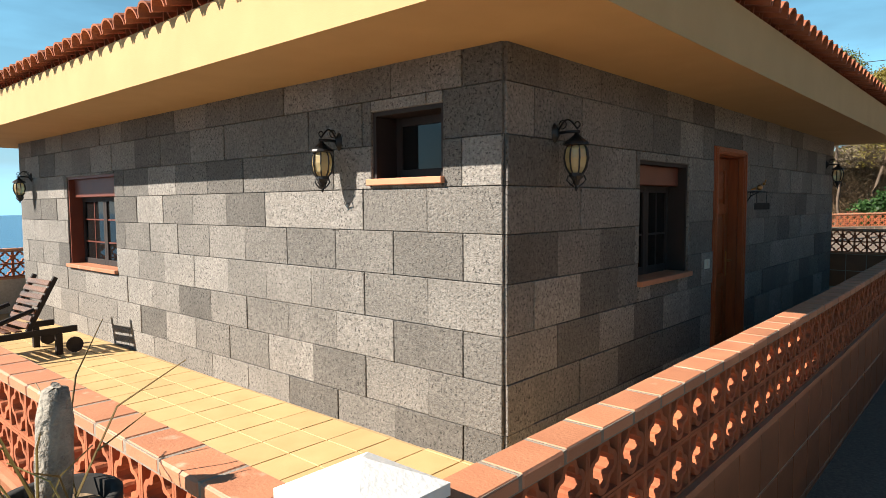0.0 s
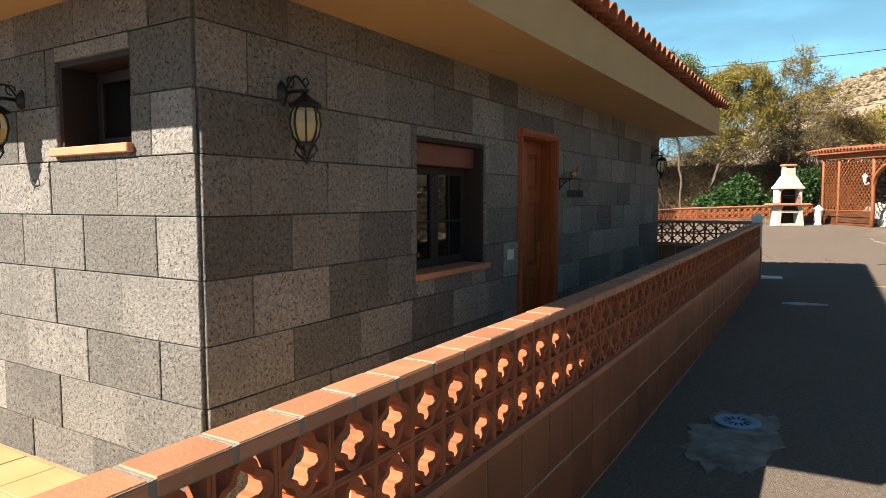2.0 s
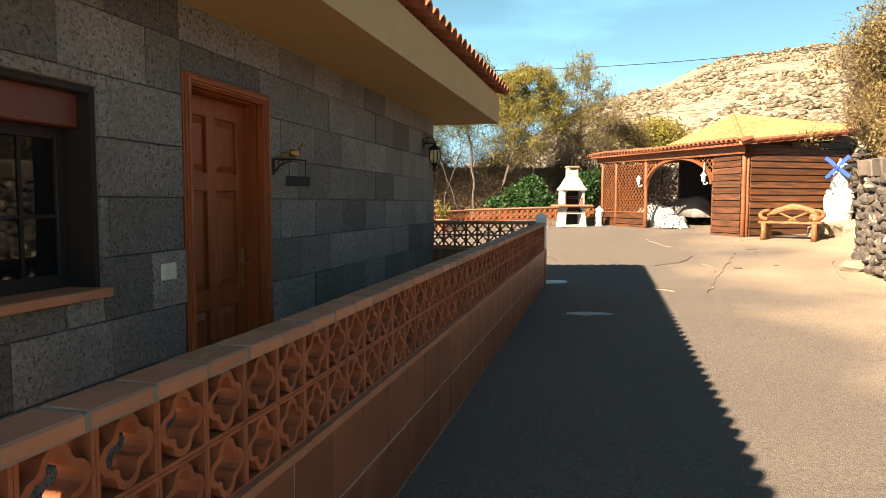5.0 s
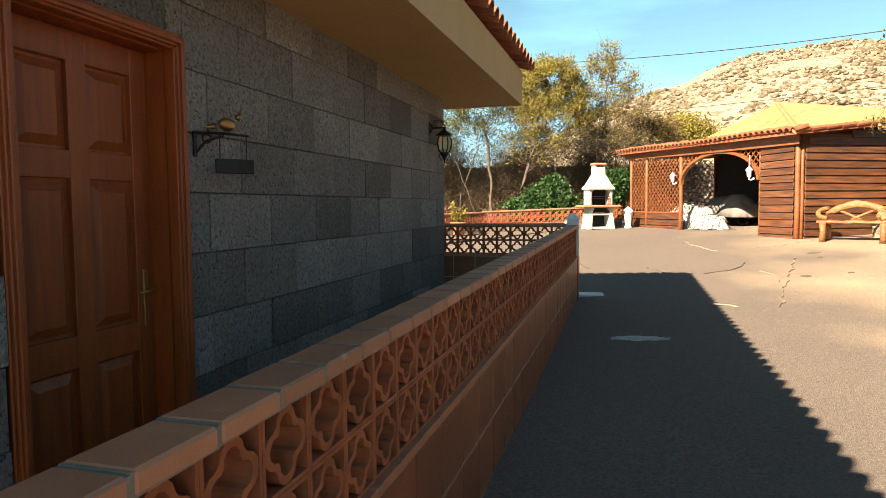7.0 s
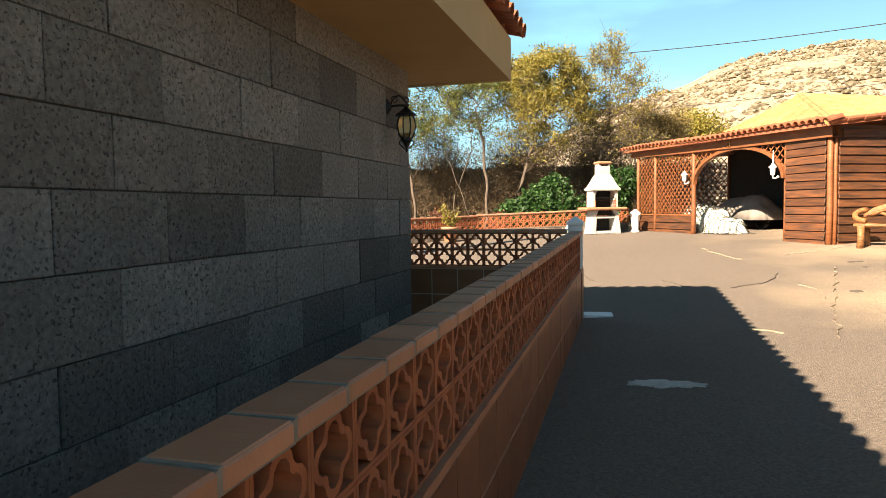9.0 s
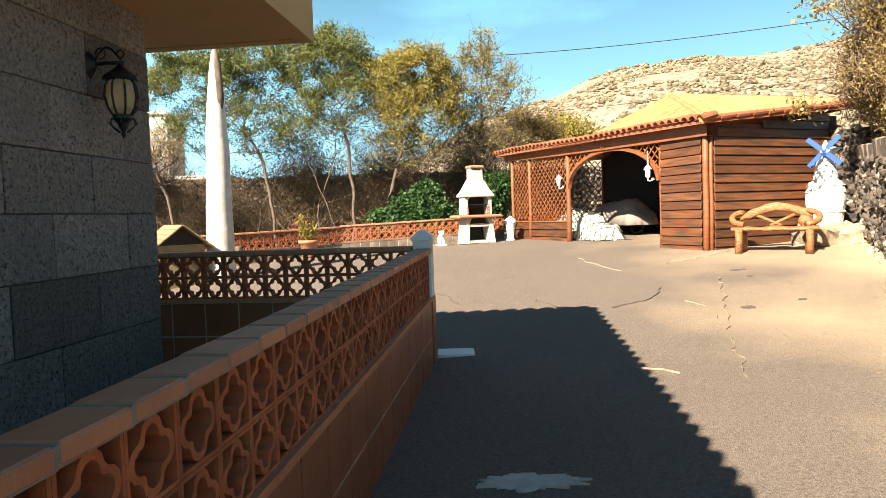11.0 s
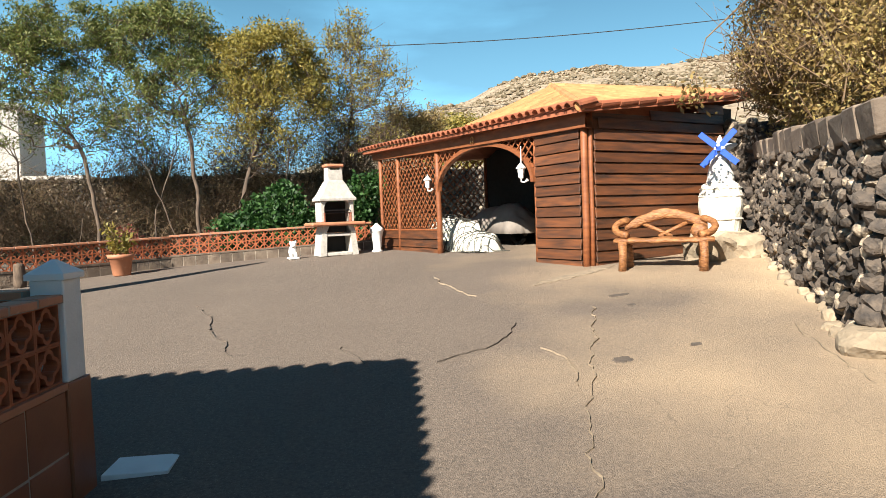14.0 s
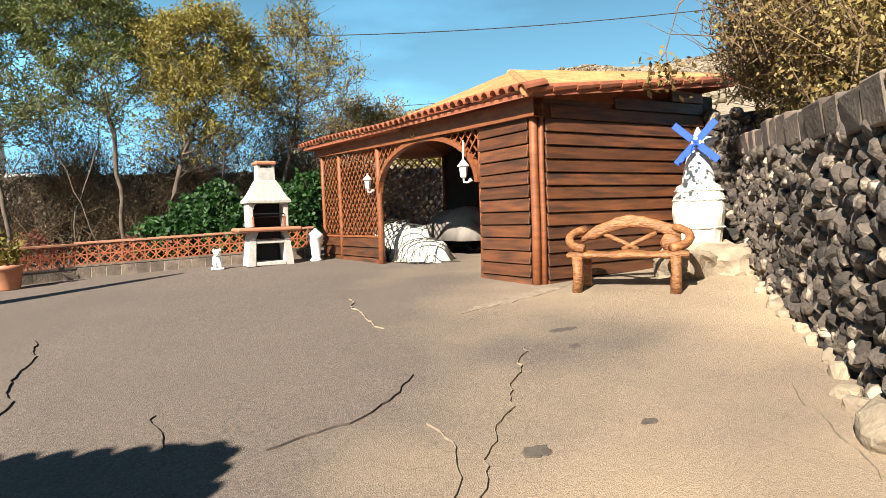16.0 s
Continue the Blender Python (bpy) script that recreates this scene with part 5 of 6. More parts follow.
# ---- bench, windmill, lava wall ----
def bench():
    b = thing("log_bench", "rustic garden bench of twisted varnished driftwood", "bench", pose(4.47, 20.45, ground_z(4.47, 20.45), 0, 0, -23.4))
    def slab(rows, depth, name):
        """A split plank along x: rows of (x, lower z, upper z), with a rounded rough section."""
        bm = bmesh.new()
        rings = []
        for x, y, z0, z1 in rows:
            c, h = (z0 + z1) / 2, (z1 - z0) / 2
            rings.append([bm.verts.new((x, y + depth * math.copysign(abs(math.cos(a)) ** 0.6, math.cos(a)), c + h * math.copysign(abs(math.sin(a)) ** 0.7, math.sin(a)))) for a in [j * math.pi / 6 for j in range(12)]])
        for r0, r1 in zip(rings, rings[1:]):
            for k in range(12):
                bm.faces.new((r0[k], r0[(k + 1) % 12], r1[(k + 1) % 12], r1[k]))
        bm.faces.new(rings[0][::-1])
        bm.faces.new(rings[-1])
        return part(name, roughen(roughen(bm, 0.016, 6), 0.007, 25), BENCH_WOOD, b, smooth=True)

    slab([(-0.66 + 0.11 * k, 0.05 + 0.012 * math.sin(k * 1.9), 0.365 + 0.008 * math.sin(k * 2.3), 0.445 + 0.012 * math.sin(k * 1.3)) for k in range(13)], 0.21, "seat")
    for x, y in ((-0.55, -0.14), (0.52, -0.14), (-0.5, 0.22), (0.5, 0.22)):
        leg = bmesh.new()
        tube(leg, ((x, y, -0.02), (x + 0.01, y, 0.2), (x, y, 0.40)), (0.062, 0.055, 0.062), 9)
        part("leg", roughen(leg, 0.008, 12), BENCH_WOOD, b, smooth=True)
    lower = np.interp([-0.55 + 0.08 * k for k in range(15)], (-0.55, -0.4, -0.15, 0.1, 0.4, 0.57), (0.53, 0.58, 0.68, 0.71, 0.63, 0.56))
    upper = np.interp([-0.55 + 0.08 * k for k in range(15)], (-0.55, -0.4, -0.15, 0.05, 0.2, 0.45, 0.57), (0.60, 0.74, 0.82, 0.87, 0.82, 0.75, 0.66))
    slab([(-0.55 + 0.08 * k, 0.27, float(lower[k]) + 0.012 * math.sin(k * 2.1), float(upper[k]) + 0.012 * math.sin(k * 3.1)) for k in range(15)], 0.05, "backrest")
    knot = bmesh.new()
    bmesh.ops.create_icosphere(knot, subdivisions=2, radius=0.11, matrix=pose(0.46, 0.25, 0.53) @ Matrix.Diagonal((1.1, 0.6, 0.95, 1)))
    part("burl", roughen(knot, 0.03, 14), BENCH_WOOD, b, smooth=True)
    for xs in ((-0.3, 0.1), (0.3, -0.08)):
        br = bmesh.new()
        tube(br, ((xs[0], 0.27, 0.64), ((xs[0] + xs[1]) / 2, 0.25, 0.55), (xs[1], 0.22, 0.45)), (0.03, 0.028, 0.03), 7)
        part("brace", br, BENCH_WOOD, b, smooth=True)
    for sx in (-1, 1):
        arm = bmesh.new()
        tube(arm, [(sx * (0.50 + 0.17 * math.sin(a)), 0.27 - 0.38 * (a / 3.3), 0.46 + 0.20 * (1 + math.cos(a)) / 2 + 0.03) for a in [k * 0.33 for k in range(11)]], [0.05] * 11, 8)
        part("armrest", roughen(arm, 0.012, 9), BENCH_WOOD, b, smooth=True)


bench()


def windmill():
    w = thing("garden_windmill", "whitewashed stone garden windmill with blue wooden sails", "garden windmill", pose(5.83, 21.68, 0.78, 0, 0, -15))
    barrel_b = lathe([(0.24, -0.05), (0.27, 0.1), (0.31, 0.35), (0.33, 0.55), (0.32, 0.75), (0.28, 0.9), (0.2, 0.95)], 18)
    part("tower_base", roughen(barrel_b, 0.018, 7), WHITEWASH, w)
    for k, (z, r) in enumerate(((0.14, 0.282), (0.36, 0.315), (0.72, 0.325), (0.84, 0.30))):
        band = bmesh.new()
        tube(band, [(r * math.cos(a), r * math.sin(a), z) for a in [j * 2 * math.pi / 20 for j in range(21)]], [0.014] * 21, 5)
        part("stone_course", roughen(band, 0.01, 15, k), WHITEWASH, w)
    part("cone", roughen(lathe([(0.21, 0.94), (0.19, 1.1), (0.14, 1.3), (0.10, 1.45), (0.04, 1.62), (0.01, 1.68)], 16), 0.008, 9), WHITE, w, "white plaster cone")
    cap = bmesh.new()
    bmesh.ops.create_cone(cap, segments=10, radius1=0.09, radius2=0.01, depth=0.2, cap_ends=True, matrix=pose(0.16, -0.02, 1.5, 0, 75, 0))
    part("tail", cap, WHITE, w)
    hub = bmesh.new()
    tube(hub, ((-0.03, -0.08, 1.45), (-0.06, -0.24, 1.46)), (0.03, 0.035), 8)
    part("hub", hub, BLUE, w)
    for k in range(4):
        s = bmesh.new()
        box(-0.045, 0.045, -0.008, 0.008, 0.06, 0.36, 0.003, s)
        box(-0.015, 0.015, -0.012, 0.012, -0.01, 0.08, 0.002, s)
        part("sail", s, BLUE, w, at=pose(-0.06, -0.235, 1.46, 0, 0, -12) @ pose(0, 0, 0, 0, 42 + 90 * k, 0))


windmill()


def boulder(name, m, size, mat, label, seed, group=""):
    bm = bmesh.new()
    bmesh.ops.create_icosphere(bm, subdivisions=3 if max(size) > 0.3 else 2, radius=1)
    for v in bm.verts:
        v.co = Vector((max(-0.8, min(0.8, v.co.x)), max(-0.8, min(0.8, v.co.y)), max(-0.7, min(0.75, v.co.z))))
    roughen(bm, 0.22, 1.6, seed)
    roughen(bm, 0.06, 5, seed)
    bmesh.ops.transform(bm, matrix=Matrix.Diagonal((*size, 1)), verts=bm.verts)
    return alone(name, bm, mat, label, "rock", group, m=m)


for k, (x, y, sx, sy, sz) in enumerate(((5.45, 21.15, 0.5, 0.34, 0.3), (5.98, 21.25, 0.42, 0.4, 0.32), (5.85, 21.75, 0.55, 0.45, 0.38))):
    boulder("plinth_rock", pose(x, y, ground_z(x, y) + 0.10, 0, 0, 20 + 40 * k), (sx, sy, sz), SANDSTONE, "pale sandstone rock under the garden windmill", 3.1 + k, "rocks of the plinth")
boulder("sandstone_rock", pose(4.66, 16.35, ground_z(4.66, 16.35) + 0.05, 0, 0, 30), (0.42, 0.25, 0.17), SANDSTONE, "flat sandstone rock at the foot of the lava wall", 9.0)

rk = random.Random(6)
for k in range(14):
    f = k / 13
    x, y = 6.3 + (4.62 - 6.3) * f - 0.05 + rk.uniform(-0.03, 0.03), 21.2 + (16.6 - 21.2) * f + rk.uniform(-0.1, 0.1)
    boulder("foot_stone", pose(x, y, ground_z(x, y) + 0.02, 0, 0, rk.uniform(0, 180)), (rk.uniform(0.06, 0.15), rk.uniform(0.06, 0.10), rk.uniform(0.04, 0.09)), SANDSTONE, "pale sandstone lump at the foot of the lava wall", 20.0 + k, "stones at the wall foot")
ROCKS = []
for k in range(8):
    bm = bmesh.new()
    bmesh.ops.create_icosphere(bm, subdivisions=2, radius=0.125)
    roughen(bm, 0.03, 9, k * 3.3)
    cut = random.Random(40 + k)
    for _ in range(8):
        d = Vector((cut.gauss(0, 1), cut.gauss(0, 1), cut.gauss(0, 1))).normalized()
        reach = cut.uniform(0.07, 0.1)
        for v in bm.verts:
            over = v.co.dot(d) - reach
            if over > 0:
                v.co -= d * over
    roughen(bm, 0.012, 30, k * 2.1)
    ROCKS.append(mesh_of(bm, "lava_stone", LAVA))
ROCK_DATA = [(np.array([tuple(v.co) for v in me.vertices]), [tuple(f.vertices) for f in me.polygons]) for me in ROCKS]


def lava_wall(name, label, p0, p1, low, high, stones, seed, mat=LAVA, cap=True):
    """Dry-laid lava stones on a core; faces the right of the way from p0 to p1."""
    rng = random.Random(seed)
    p0, p1 = Vector((*p0, 0)), Vector((*p1, 0))
    length = (p1 - p0).length
    m = Matrix.Translation(p0) @ pose(0, 0, 0, 0, 0, math.degrees(math.atan2(p1.y - p0.y, p1.x - p0.x)))
    core = bmesh.new()
    n = max(2, int(length / 0.5))
    for k in range(n):
        a, b = length * k / n, length * (k + 1) / n
        f = (k + 0.5) / n
        box(a, b, 0.06, 0.45, low(f) - 0.4, high(f) - 0.02, bm=core)
    w = alone(name, core, LAVA_JOINT_SHADE, label, "wall", kind="structure", m=m)
    verts, faces = [], []
    z_step, x_step = (0.105, 0.125) if stones else (0.15, 0.17)
    made, k_size = 0, 0.72 if stones else 0.95
    for j in range(int((max(high(0), high(1)) - min(low(0), low(1))) / z_step) + 1):
        x = rng.uniform(0, 0.1)
        while x < length:
            f = x / length
            z = low(f) + j * z_step + rng.uniform(-0.04, 0.04)
            if z < high(f) - 0.06:
                t = pose(x, 0.07 + rng.uniform(-0.05, 0.03), z + 0.06, rng.uniform(0, 360), rng.uniform(0, 360), rng.uniform(0, 360)) @ Matrix.Diagonal((*[rng.uniform(0.65, 1.25) for _ in range(3)], 1)) @ Matrix.Diagonal((k_size, k_size, k_size, 1))
                if stones and made < 300 and x > length * 0.4:
                    made += 1
                    part("lava_stone", ROCKS[rng.randrange(8)], LAVA, w, at=t)
                else:
                    co, fa = ROCK_DATA[rng.randrange(8)]
                    mt = np.array(t)
                    faces += [tuple(i + len(verts) for i in f) for f in fa]
                    verts += (co @ mt[:3, :3].T + mt[:3, 3]).tolist()
            x += x_step * rng.uniform(0.8, 1.3)
    if verts:
        me = bpy.data.meshes.new("lava_stones")
        me.from_pydata(verts, [], faces)
        me.materials.append(mat)
        part("lava_stones", me, mat, w)["kind"] = "stuff"
    if cap:
        x = 0.0
        while x < length - 0.1:
            wd = rng.uniform(0.28, 0.5)
            f = min((x + wd / 2) / length, 1)
            c = box(-wd / 2 + 0.008, wd / 2 - 0.008, -0.06, 0.32, 0, 0.27 + rng.uniform(-0.03, 0.04), 0.015)
            roughen(c, 0.025, 6, x)
            part("cap_stone", c, CAP_STONE, w, at=pose(x + wd / 2, 0.05, high(f) - 0.03, 6 + rng.uniform(-4, 4), 0, rng.uniform(-3, 3)))
            x += wd
    return w


lava_wall("wall_lava", "dry wall of black lava stones with weathered cap stones", (6.48, 21.9), (4.60, 16.4), lambda f: 0.50 - 0.27 * f, lambda f: 2.12 - 0.28 * f, True, 3)
lava_wall("wall_lava_drive", "dry wall of black lava stones along the drive", (4.60, 16.4), (4.95, 11.5), lambda f: 0.22 - 0.25 * f, lambda f: 1.84 - 0.1 * f, False, 4)
lava_wall("wall_lava_entry", "dry wall of black lava stones along the drive entry", (4.95, 11.5), (5.4, -3.0), lambda f: -0.05 - 0.2 * f, lambda f: 1.74 - 0.1 * f, False, 5)
lava_wall("wall_lava_back", "old dark lava stone wall behind the garden windmill", (5.8, 23.2), (7.2, 21.7), lambda f: 0.45, lambda f: 2.75, False, 6, cap=False)
lava_wall("wall_bank", "rough lava stone bank behind the trees", (-26, 31.0), (3.5, 34.5), lambda f: 0.3, lambda f: 3.0, False, 7, cap=False)
balustrade("sunlit clay block fence on a stone base across the yard", (-7.6, 22.9), (-4.7, 26.1), lambda u: ground_z(-6.2, 24.5) + 0.70 + 0.02 * u, lambda u: ground_z(-6.2, 24.5), stone=True)
balustrade("sunlit clay block fence on a stone base behind the barbecue", (-4.7, 26.1), (-0.3, 28.0), lambda u: ground_z(-4.6, 26.1) + 0.71 + 0.03 * u, lambda u: ground_z(-3, 27), stone=True)


# ---- trees and shrubs ----
def tree(label, stems, crowns, seed, mat, count, tips=420, leaf=(0.10, 0.018), spread=0.12, group="trees behind the fence", hollow=0.45, girth=0.10, twigs=2):
    """Stems are lists of way points; limbs reach out from them to points spread through the crowns (x, y, z, rx, ry, rz)."""
    rng = random.Random(seed)
    origin = Vector(stems[0][0])
    t = thing("tree", label, "tree", Matrix.Translation(origin), group)
    nodes, parent, chains = [], [], []

    def lay(start, way):
        """Adds a run of nodes from a node (or from the ground) along the way points."""
        run = [start] if start is not None else []
        for p in way:
            nodes.append(p)
            parent.append(run[-1] if run else -1)
            run.append(len(nodes) - 1)
        chains.append(run)

    for stem in stems:
        pts = [Vector(p) - origin for p in stem]
        way = [pts[0]]
        for a, c in zip(pts, pts[1:]):
            k = max(2, int((c - a).length / 0.3))
            way += [a.lerp(c, (j + 1) / k) + Vector((rng.gauss(0, 0.02), rng.gauss(0, 0.02), 0)) for j in range(k)]
        lay(None, way)
    goals = []
    vol = [c[3] * c[4] * c[5] for c in crowns]
    while len(goals) < tips:
        c = rng.choices(crowns, vol)[0]
        d = Vector((rng.gauss(0, 1), rng.gauss(0, 1), rng.gauss(0, 1))).normalized()
        if d.z < -0.2 and rng.random() < 0.6:
            continue
        d *= rng.uniform(hollow, 1.0) ** 0.6 * (1 + 0.22 * noise.noise(d * 2.6 + Vector((seed, 0, 0))))
        goals.append(Vector(c[:3]) - origin + Vector((d.x * c[3], d.y * c[4], d.z * c[5])))
    first = Vector(nodes[chains[0][-1]])
    goals.sort(key=lambda p: (p - first).length)
    for p in goals:
        arr = np.array([tuple(v) for v in nodes])
        gap = np.linalg.norm(arr - np.array(tuple(p)), axis=1) + np.maximum(arr[:, 2] - p.z + 0.25, 0) * 1.4
        at = int(np.argmin(gap))
        a = Vector(nodes[at])
        ln = (p - a).length
        k = max(2, int(ln / 0.28))
        bow = Vector((rng.gauss(0, 0.10), rng.gauss(0, 0.10), -0.16)) * ln
        lay(at, [a.lerp(p, (j + 1) / k) + bow * math.sin(math.pi * (j + 1) / k) * 0.6 for j in range(k)])
    load = [0] * len(nodes)
    for run in chains:
        load[run[-1]] += 1
    for i in range(len(nodes) - 1, -1, -1):
        if parent[i] >= 0:
            load[parent[i]] += load[i]
    bm = bmesh.new()
    biggest = max(load)
    for run in chains:
        rad = [max(0.006, girth * (load[i] / biggest) ** 0.48) for i in run]
        if parent[run[0]] != -1 or len(run) > 1 and run[0] != chains[0][0]:
            rad[0] = min(rad[0], rad[1] * 1.15)
        tube(bm, [nodes[i] for i in run], rad, 7 if max(rad) > 0.03 else 4, closed_ends=False)
    for p in goals:
        for _ in range(twigs):
            q = p + Vector((rng.gauss(0, 0.22), rng.gauss(0, 0.22), rng.gauss(0.12, 0.2)))
            tube(bm, (p, p.lerp(q, 0.5) + Vector((0, 0, -0.02)), q), (0.006, 0.005, 0.003), 3, closed_ends=False)
    part("trunk", bm, BARK, t, smooth=True)
    g = np.random.default_rng(seed)
    high = np.array([tuple(p) for p in goals])
    z0, z1 = high[:, 2].min(), high[:, 2].max()
    weight = 0.05 + ((high[:, 2] - z0) / (z1 - z0)) ** 1.2
    idx = g.choice(len(goals), count, p=weight / weight.sum())
    c = high[idx] + g.normal(size=(count, 3)) * spread * np.array((1, 1, 0.75)) + np.array((0, 0, 0.08))
    leaves("crown", c, mat, t, leaf[0], leaf[1], -0.25, seed)
    return t


tree("slender tree with wide feathery green crown behind the fence", [[(-7.5, 28.6, 0.3), (-7.6, 28.7, 1.6), (-7.9, 28.8, 3.2), (-8.5, 28.9, 4.3)], [(-9.3, 28.7, 0.3), (-9.6, 28.8, 2.2), (-9.8, 28.9, 3.8)], [(-8.3, 28.8, 0.3), (-8.1, 28.9, 1.6), (-7.2, 29.0, 3.4)]],
     [(-10.0, 29.0, 5.6, 2.0, 1.5, 1.2), (-8.2, 29.0, 6.0, 1.6, 1.3, 1.25), (-8.8, 29.0, 4.3, 2.5, 1.3, 1.1), (-7.6, 29.1, 3.6, 1.6, 1.0, 0.9)], 21, GREEN, 40000, 520, spread=0.13, girth=0.052, twigs=3)
tree("multi-stemmed tree with high fine green crown", [[(-5.08, 28.8, 0.4), (-5.0, 28.9, 2.0), (-5.15, 29.0, 3.6), (-5.5, 29.2, 4.8)], [(-5.4, 28.8, 0.4), (-6.0, 28.9, 2.0), (-6.6, 29.0, 3.4), (-6.5, 29.2, 4.8)], [(-6.4, 29.0, 0.4), (-6.2, 29.1, 1.8), (-5.6, 29.2, 3.4)]],
     [(-5.85, 29.3, 6.15, 1.65, 1.4, 1.15), (-5.3, 29.2, 4.9, 1.6, 1.2, 1.0), (-6.2, 29.2, 3.9, 1.6, 1.0, 0.9)], 22, GREEN, 31000, 440, spread=0.13, girth=0.052, twigs=3)
tree("round olive-yellow tree behind the barbecue", [[(-4.1, 28.9, 0.4), (-4.0, 29.0, 1.6), (-3.65, 29.1, 2.8), (-3.2, 29.2, 4.0)], [(-3.3, 29.2, 0.5), (-2.7, 29.3, 2.4), (-2.6, 29.3, 3.6)]],
     [(-3.0, 29.2, 5.4, 1.6, 1.4, 1.1), (-2.9, 29.2, 4.3, 1.7, 1.2, 1.0), (-3.4, 29.2, 3.4, 1.5, 1.0, 0.8)], 23, OLIVE, 36000, 440, spread=0.13, girth=0.052, twigs=3)
tree("sparse half-bare tree with yellowing leaves", [[(-1.6, 30.2, 0.5), (-1.5, 30.2, 2.0), (-1.1, 30.2, 3.6), (-0.9, 30.2, 5.0)], [(-0.9, 30.3, 0.5), (-0.3, 30.3, 2.6), (-0.1, 30.3, 4.2)]],
     [(-0.95, 30.2, 6.0, 0.8, 0.8, 1.2), (-0.2, 30.3, 5.1, 0.95, 0.8, 1.1), (-1.2, 30.2, 4.3, 1.2, 0.9, 1.0), (-0.6, 30.2, 3.4, 1.5, 0.9, 0.9)], 24, OLIVE, 7500, 400, spread=0.11, hollow=0.1, girth=0.05, twigs=5)
tree("sparse half-bare shrubby tree beyond the shelter", [[(0.6, 33.0, 0.6), (0.7, 33.0, 2.0), (0.6, 33.0, 3.0)]], [(0.6, 33.0, 3.9, 1.3, 1.0, 1.2)], 25, STRAW, 10000, 220, spread=0.13, hollow=0.1, girth=0.07, twigs=4)
tree("bare dry tree with arching pale branches", [[(-11.2, 27.6, 0.2), (-11.5, 27.6, 1.4), (-12.0, 27.6, 2.6)], [(-10.4, 27.8, 0.2), (-10.6, 27.9, 1.8), (-11.0, 27.9, 2.9)]],
     [(-12.2, 27.6, 3.4, 1.7, 1.0, 1.1), (-10.9, 27.9, 3.3, 1.2, 0.9, 0.9)], 26, STRAW, 2500, 260, hollow=0.1, twigs=4)
tree("dusty green tree at the far side of the yard", [[(-15.2, 28.0, 0.0), (-15.0, 28.0, 2.0), (-15.1, 28.0, 3.6)]], [(-15.1, 28.0, 4.6, 1.7, 1.4, 1.2)], 29, GREEN, 26000, 220)
tree("small leafy red-tinged tree beyond the terrace", [[(-17.5, 9.0, -1.4), (-17.3, 9.0, 0.3), (-17.4, 9.1, 1.6)]], [(-17.4, 9.1, 2.4, 1.9, 1.6, 1.4)], 27, REDLEAF, 5000, 200, (0.16, 0.05), 0.25, "trees beyond the terrace", 0.2)
tree("round green tree on the slope beyond the shelter", [[(2.6, 44.0, 0.8), (2.6, 44.0, 2.4), (2.7, 44.0, 3.6)]], [(2.6, 44.0, 4.6, 1.9, 1.6, 1.4)], 28, OLIVE, 12000, 160, (0.2, 0.05), 0.3, "trees beyond the terrace", 0.3)


def shrub(name, label, m, blobs, mat, count, leaf, seed, twigs=0, kind="", twig_mat=None):
    """Uneven leaf masses round the given centres (x, y, z, rx, ry, rz), with stems inside."""
    s = thing(name, label, "shrub", m, kind=kind)
    g = np.random.default_rng(seed)
    vol = np.array([b[3] * b[4] * b[5] for b in blobs])
    pick = g.choice(len(blobs), count, p=vol / vol.sum())
    d = g.normal(size=(count, 3))
    d /= np.linalg.norm(d, axis=1)[:, None]
    rad = g.uniform(0.35, 1.0, count) ** 0.5 * (1 + 0.25 * np.sin(d[:, 0] * 7 + d[:, 1] * 5) * np.cos(d[:, 2] * 6))
    B = np.array(blobs)[pick]
    c = B[:, :3] + d * rad[:, None] * B[:, 3:]
    leaves("foliage", c, mat, s, leaf[0], leaf[1], 0.3, seed)
    bm = bmesh.new()
    rng = random.Random(seed)
    for k in range(twigs):
        b = rng.choice(blobs)
        p = Vector((b[0] + rng.gauss(0, 0.4) * b[3], b[1] + rng.gauss(0, 0.4) * b[4], b[2] - b[5] * rng.uniform(0.3, 0.9)))
        q = Vector((b[0] + rng.gauss(0, 0.7) * b[3], b[1] + rng.gauss(0, 0.7) * b[4], b[2] + b[5] * rng.uniform(0.0, 1.1)))
        mid = p.lerp(q, 0.5) + Vector((rng.gauss(0, 0.12), rng.gauss(0, 0.12), rng.gauss(0, 0.12)))
        tube(bm, (p, mid, q), (0.008, 0.005, 0.002), 4, closed_ends=False)
    if twigs:
        part("stem_tangle", bm, twig_mat or TWIG, s)["kind"] = "stuff"
    return s


shrub("green_shrub", "dense bright green leafy shrub behind the barbecue", pose(-3.1, 28.5, 0.5),
      [(-0.7, 0, 0.55, 0.75, 0.6, 0.6), (0.2, 0.1, 0.95, 0.8, 0.6, 0.75), (0.85, 0, 0.7, 0.6, 0.5, 0.65), (0.4, 0.2, 1.5, 0.5, 0.4, 0.4)], DEEP, 9000, (0.14, 0.045), 31, 40)
shrub("green_shrub", "dark green leafy shrub between barbecue and shelter", pose(-0.9, 28.9, 0.5),
      [(0.0, 0, 1.0, 0.6, 0.5, 0.9), (0.5, 0.1, 1.6, 0.45, 0.4, 0.5)], DEEP, 5500, (0.13, 0.04), 32, 30)
